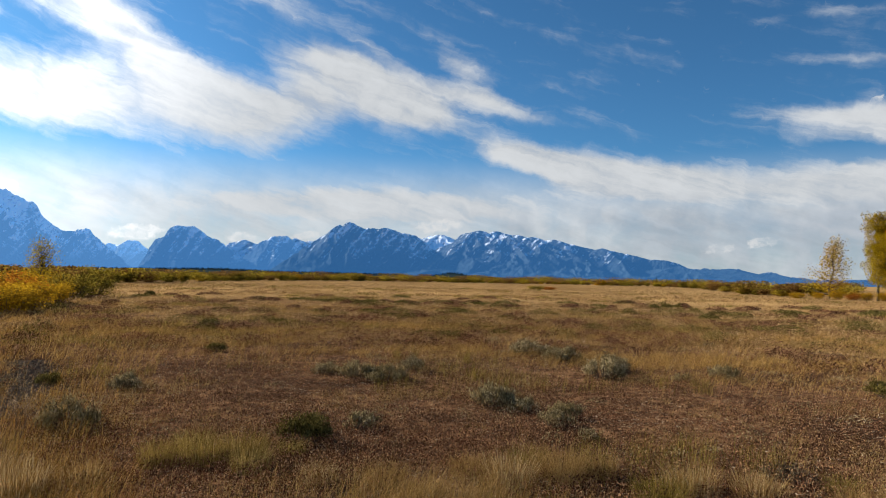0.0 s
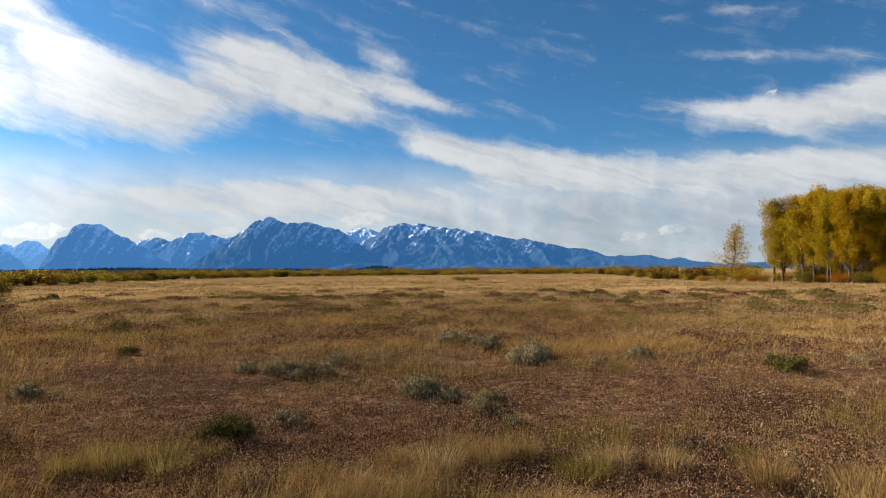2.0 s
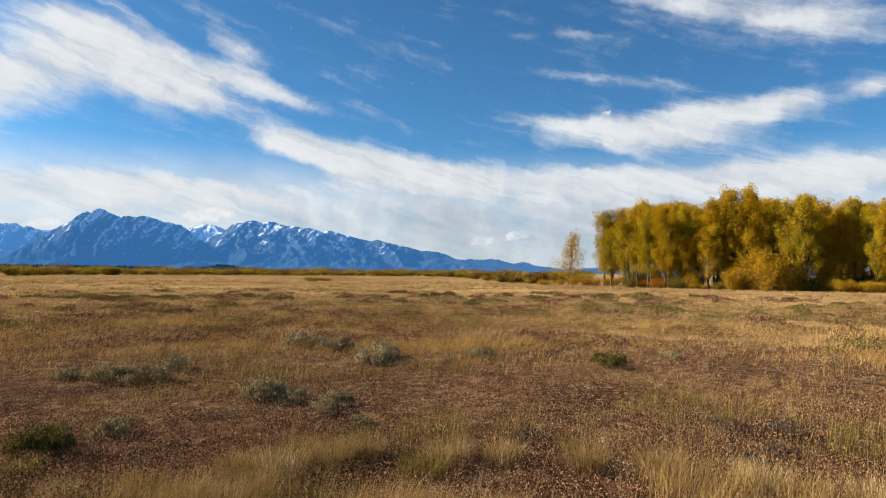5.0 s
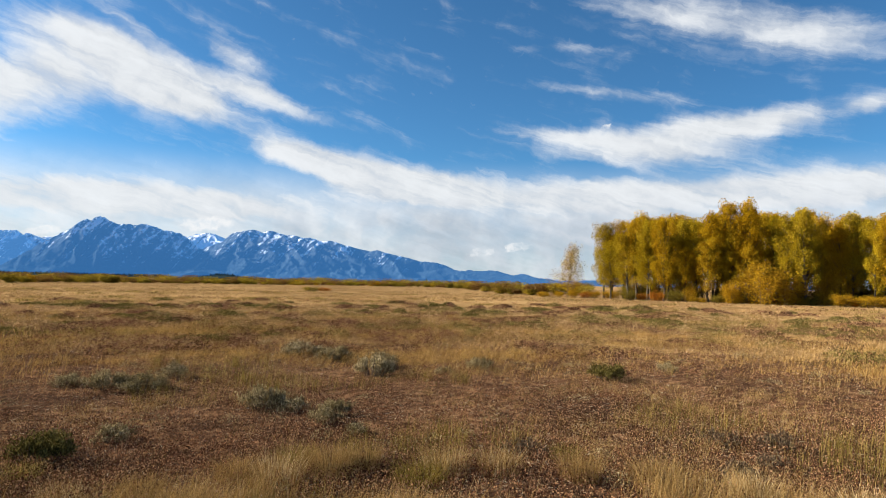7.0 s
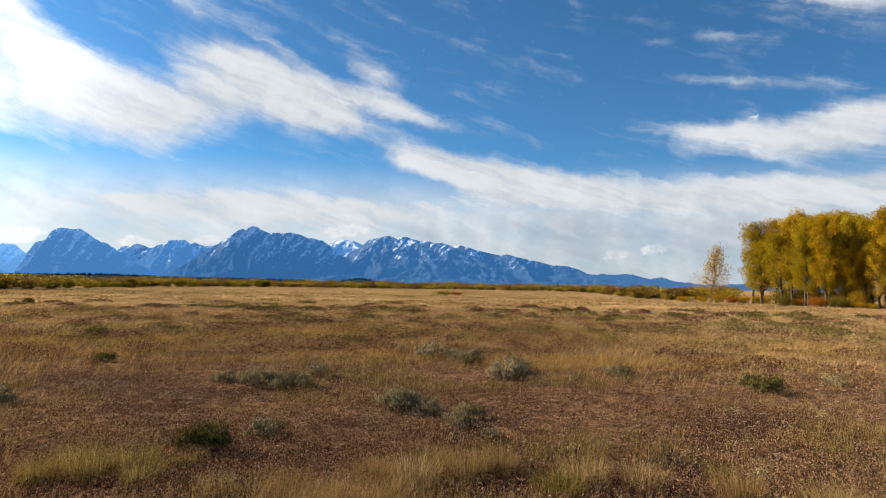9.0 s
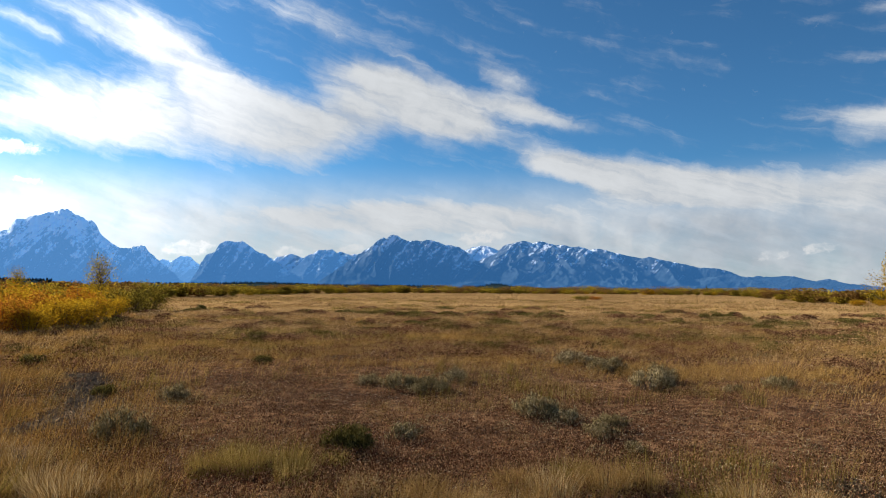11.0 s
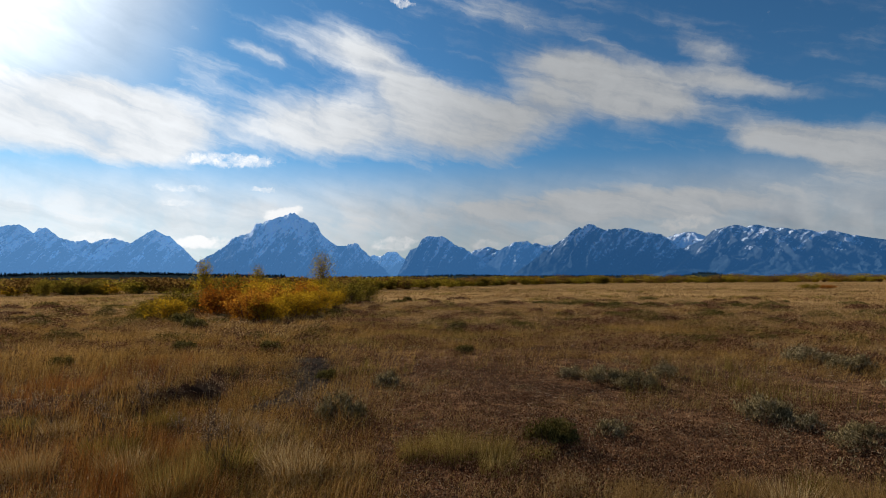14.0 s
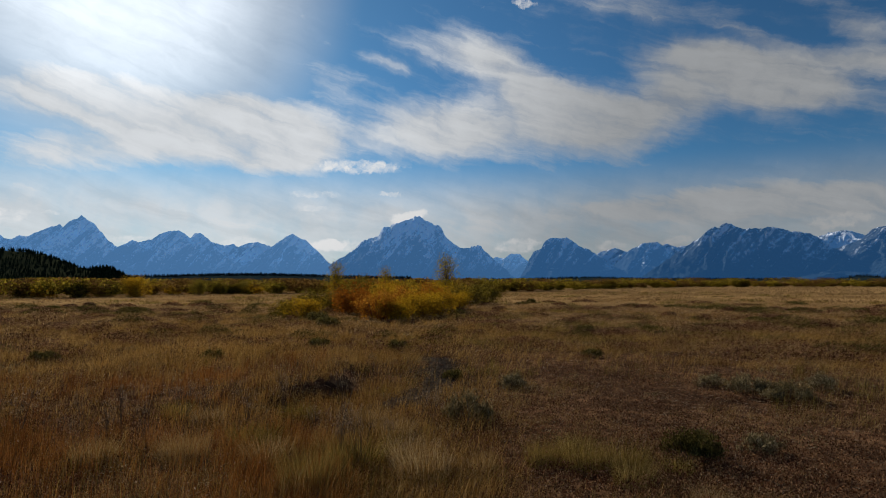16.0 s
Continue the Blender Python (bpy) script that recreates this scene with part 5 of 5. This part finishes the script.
grass("yellow_strip_grass", "bright yellow grass in narrow strips", 108, 110000, 17, 34,
      lambda x, y, r, az: patch(x * 0.3, y, 0.5, 57, 0.52, 0.66), 0.16, STRAW, 0.003, 0.5, 0.4, 0.2)
grass("dark_olive_forbs", "dark olive forbs scattered through the meadow", 109, 130000, 15, 100,
      lambda x, y, r, az: patch(x * 0.5, y, 0.3, 67, 0.54, 0.64), 0.20, OLIVE, 0.005, 1.0, 0.7, 0.0, False, 0.35)
grass("bank_growth", "dark grey-green growth on the eroded bank", 110, 26000, 6.5, 13,
      lambda x, y, r, az: (np.abs((x - BANK[0]) * LEFT[0] + (y - BANK[1]) * LEFT[1] + 0.1) < 0.55) & (az > 34) & (az < 47), 0.16, SAGE_DARK, 0.004, 0.6, 0.6, 0.0, False, 0.1)


def forbs(name, label, seed, n, r0, r1, weight, height, size, material, px=1.0):
    """Low bushy forbs: sprigs at many heights above the soil."""
    rng = np.random.default_rng(seed)
    x, y, r, az = scatter(rng, n, r0, r1)
    k = rng.integers(0, max(n // 14, 1), n)
    x, y = x[k] + rng.normal(0, 0.06, n), y[k] + rng.normal(0, 0.06, n)
    r, az = np.hypot(x, y), np.degrees(np.arctan2(-x, y))
    keep = (rng.uniform(0, 1, n) < weight(x, y, r, az)) & wash_free(x, y)
    x, y, r = x[keep], y[keep], r[keep]
    z = ground_z(x, y) + height * rng.uniform(0.02, 1, len(x)) ** 1.3
    v, f = leaves(rng, np.stack([x, y, z], 1), np.maximum(size, r / 1107 * px), 1.9, 0.8)
    tagged(new(name, mesh_np(name, v, f, material)), label, "plants", kind="stuff")


forbs("rust_forbs", "low rust-brown dried forbs covering the soil", 111, 560000, 3.4, 19,
      lambda x, y, r, az: (1 - step(11, 16, r)) * (0.5 + 0.5 * patch(x, y, 0.7, 77, 0.30, 0.54)), 0.12, 0.010, RUST, 1.0)
forbs("seed_heads", "pale dry seed heads above the forbs", 112, 40000, 3.6, 16,
      lambda x, y, r, az: 0.35 * patch(x, y, 0.6, 87, 0.45, 0.65), 0.2, 0.009, SEED, 0.7)
forbs("rust_meadow_tufts", "rust-brown forbs through the middle meadow", 113, 160000, 12, 70,
      lambda x, y, r, az: patch(x, y, 0.22, 97, 0.5, 0.66) * 0.8, 0.16, 0.012, RUST, 0.8)


def low_brush(name, label, seed, n, r0, r1, weight, height, width, size, material, sprigs=260):
    """Low rounded mounds of dry brush, each a dome of sprigs, scattered over the meadow."""
    rng = np.random.default_rng(seed)
    x, y, r, az = scatter(rng, n, r0, r1)
    keep = rng.uniform(0, 1, n) < weight(x, y, r, az)
    pieces = []
    for cx, cy, cr in zip(x[keep], y[keep], r[keep]):
        h, w = height * rng.uniform(0.5, 1.2), width * rng.uniform(0.5, 1.4)
        ang, out_r = rng.uniform(0, 6.28, sprigs), np.sqrt(rng.uniform(0, 1, sprigs))
        top = h * np.sqrt(np.maximum(1 - out_r ** 2, 0)) * rng.uniform(0.35, 1.05, sprigs)
        px, py = cx + np.cos(ang) * out_r * w / 2, cy + np.sin(ang) * out_r * w / 2
        pieces.append(leaves(rng, np.stack([px, py, ground_z(px, py) + top], 1), np.full(sprigs, max(size, cr / 1107 * 1.05)), 2.0, 0.9))
    v, f = join_arrays(pieces)
    tagged(new(name, mesh_np(name, v, f, material)), label, "brush", kind="stuff")


low_brush("olive_brush", "low dark olive brush dotted through the meadow", 121, 560, 16, 48, lambda x, y, r, az: 0.25 + 0.75 * patch(x * 0.4, y, 0.25, 131, 0.46, 0.6), 0.30, 1.3, 0.02, SAGE_DARK, 420)
low_brush("brown_brush", "low rust-brown dry brush in the meadow", 122, 640, 14, 48, lambda x, y, r, az: 0.3 + 0.7 * patch(x * 0.4, y, 0.25, 137, 0.45, 0.6), 0.26, 1.4, 0.02, RUST, 420)
low_brush("tan_brush", "pale dry brush with seed plumes in the meadow", 123, 420, 18, 45, lambda x, y, r, az: 0.3 + 0.7 * patch(x * 0.4, y, 0.25, 139, 0.45, 0.6), 0.30, 1.5, 0.02, TAN)
low_brush("small_forb_mounds", "small rust-brown forb mounds on the soil", 124, 700, 5.0, 16, lambda x, y, r, az: 0.5 + 0 * x, 0.13, 0.45, 0.010, RUST, 160)
low_brush("small_grey_mounds", "small grey-green forb mounds on the soil", 125, 260, 5.0, 18, lambda x, y, r, az: 0.5 + 0 * x, 0.13, 0.4, 0.010, SAGE, 160)


def litter():
    """Bleached stems lying on the soil between the plants."""
    rng = np.random.default_rng(131)
    n = 70000
    x, y, r, az = scatter(rng, n, 3.2, 18)
    keep = wash_free(x, y) & (rng.uniform(0, 1, n) < 0.25 + 0.75 * patch(x, y, 0.8, 141, 0.38, 0.6))
    x, y, r = x[keep], y[keep], r[keep]
    n = len(x)
    turn, dip = rng.uniform(0, np.pi, n), rng.normal(0, 0.18, n)
    length, width = rng.uniform(0.03, 0.11, n), np.maximum(0.0028, r / 1107 * 0.5)
    z = ground_z(x, y) + rng.uniform(0.01, 0.06, n)
    along = np.stack([np.cos(turn), np.sin(turn), dip], 1) * length[:, None] / 2
    across = np.stack([-np.sin(turn), np.cos(turn), rng.normal(0, 0.5, n)], 1) * width[:, None] / 2
    mid = np.stack([x, y, z], 1)
    v = np.stack([mid - along, mid + across, mid + along, mid - across], 1).reshape(-1, 3)
    k = np.arange(n)[:, None] * 4
    tagged(new("straw_litter", mesh_np("straw_litter", v, np.concatenate([k + (0, 1, 2), k + (0, 2, 3)]), LITTER)), "bleached straw stems lying on the soil", "litter", kind="stuff")


litter()


def grass_around():
    """The same dry growth close by and behind the viewpoint."""
    rng = np.random.default_rng(151)
    n = 60000
    r, az = np.exp(rng.uniform(math.log(0.7), math.log(40), n)), rng.uniform(0, 360, n)
    ahead = (az < 80) | (az > 292)
    keep = ~(ahead & (r > 3.4))
    x, y = polar(az[keep], r[keep])
    n = len(x)
    v, f = blades(rng, x, y, 0.16 * rng.uniform(0.5, 1.3, n), np.maximum(0.004, r[keep] / 500), 0.5, 0.25, False)
    tagged(new("trodden_grass", mesh_np("trodden_grass", v, f, STRAW)), "short dry grass around the viewpoint", "grass", kind="stuff")


grass_around()
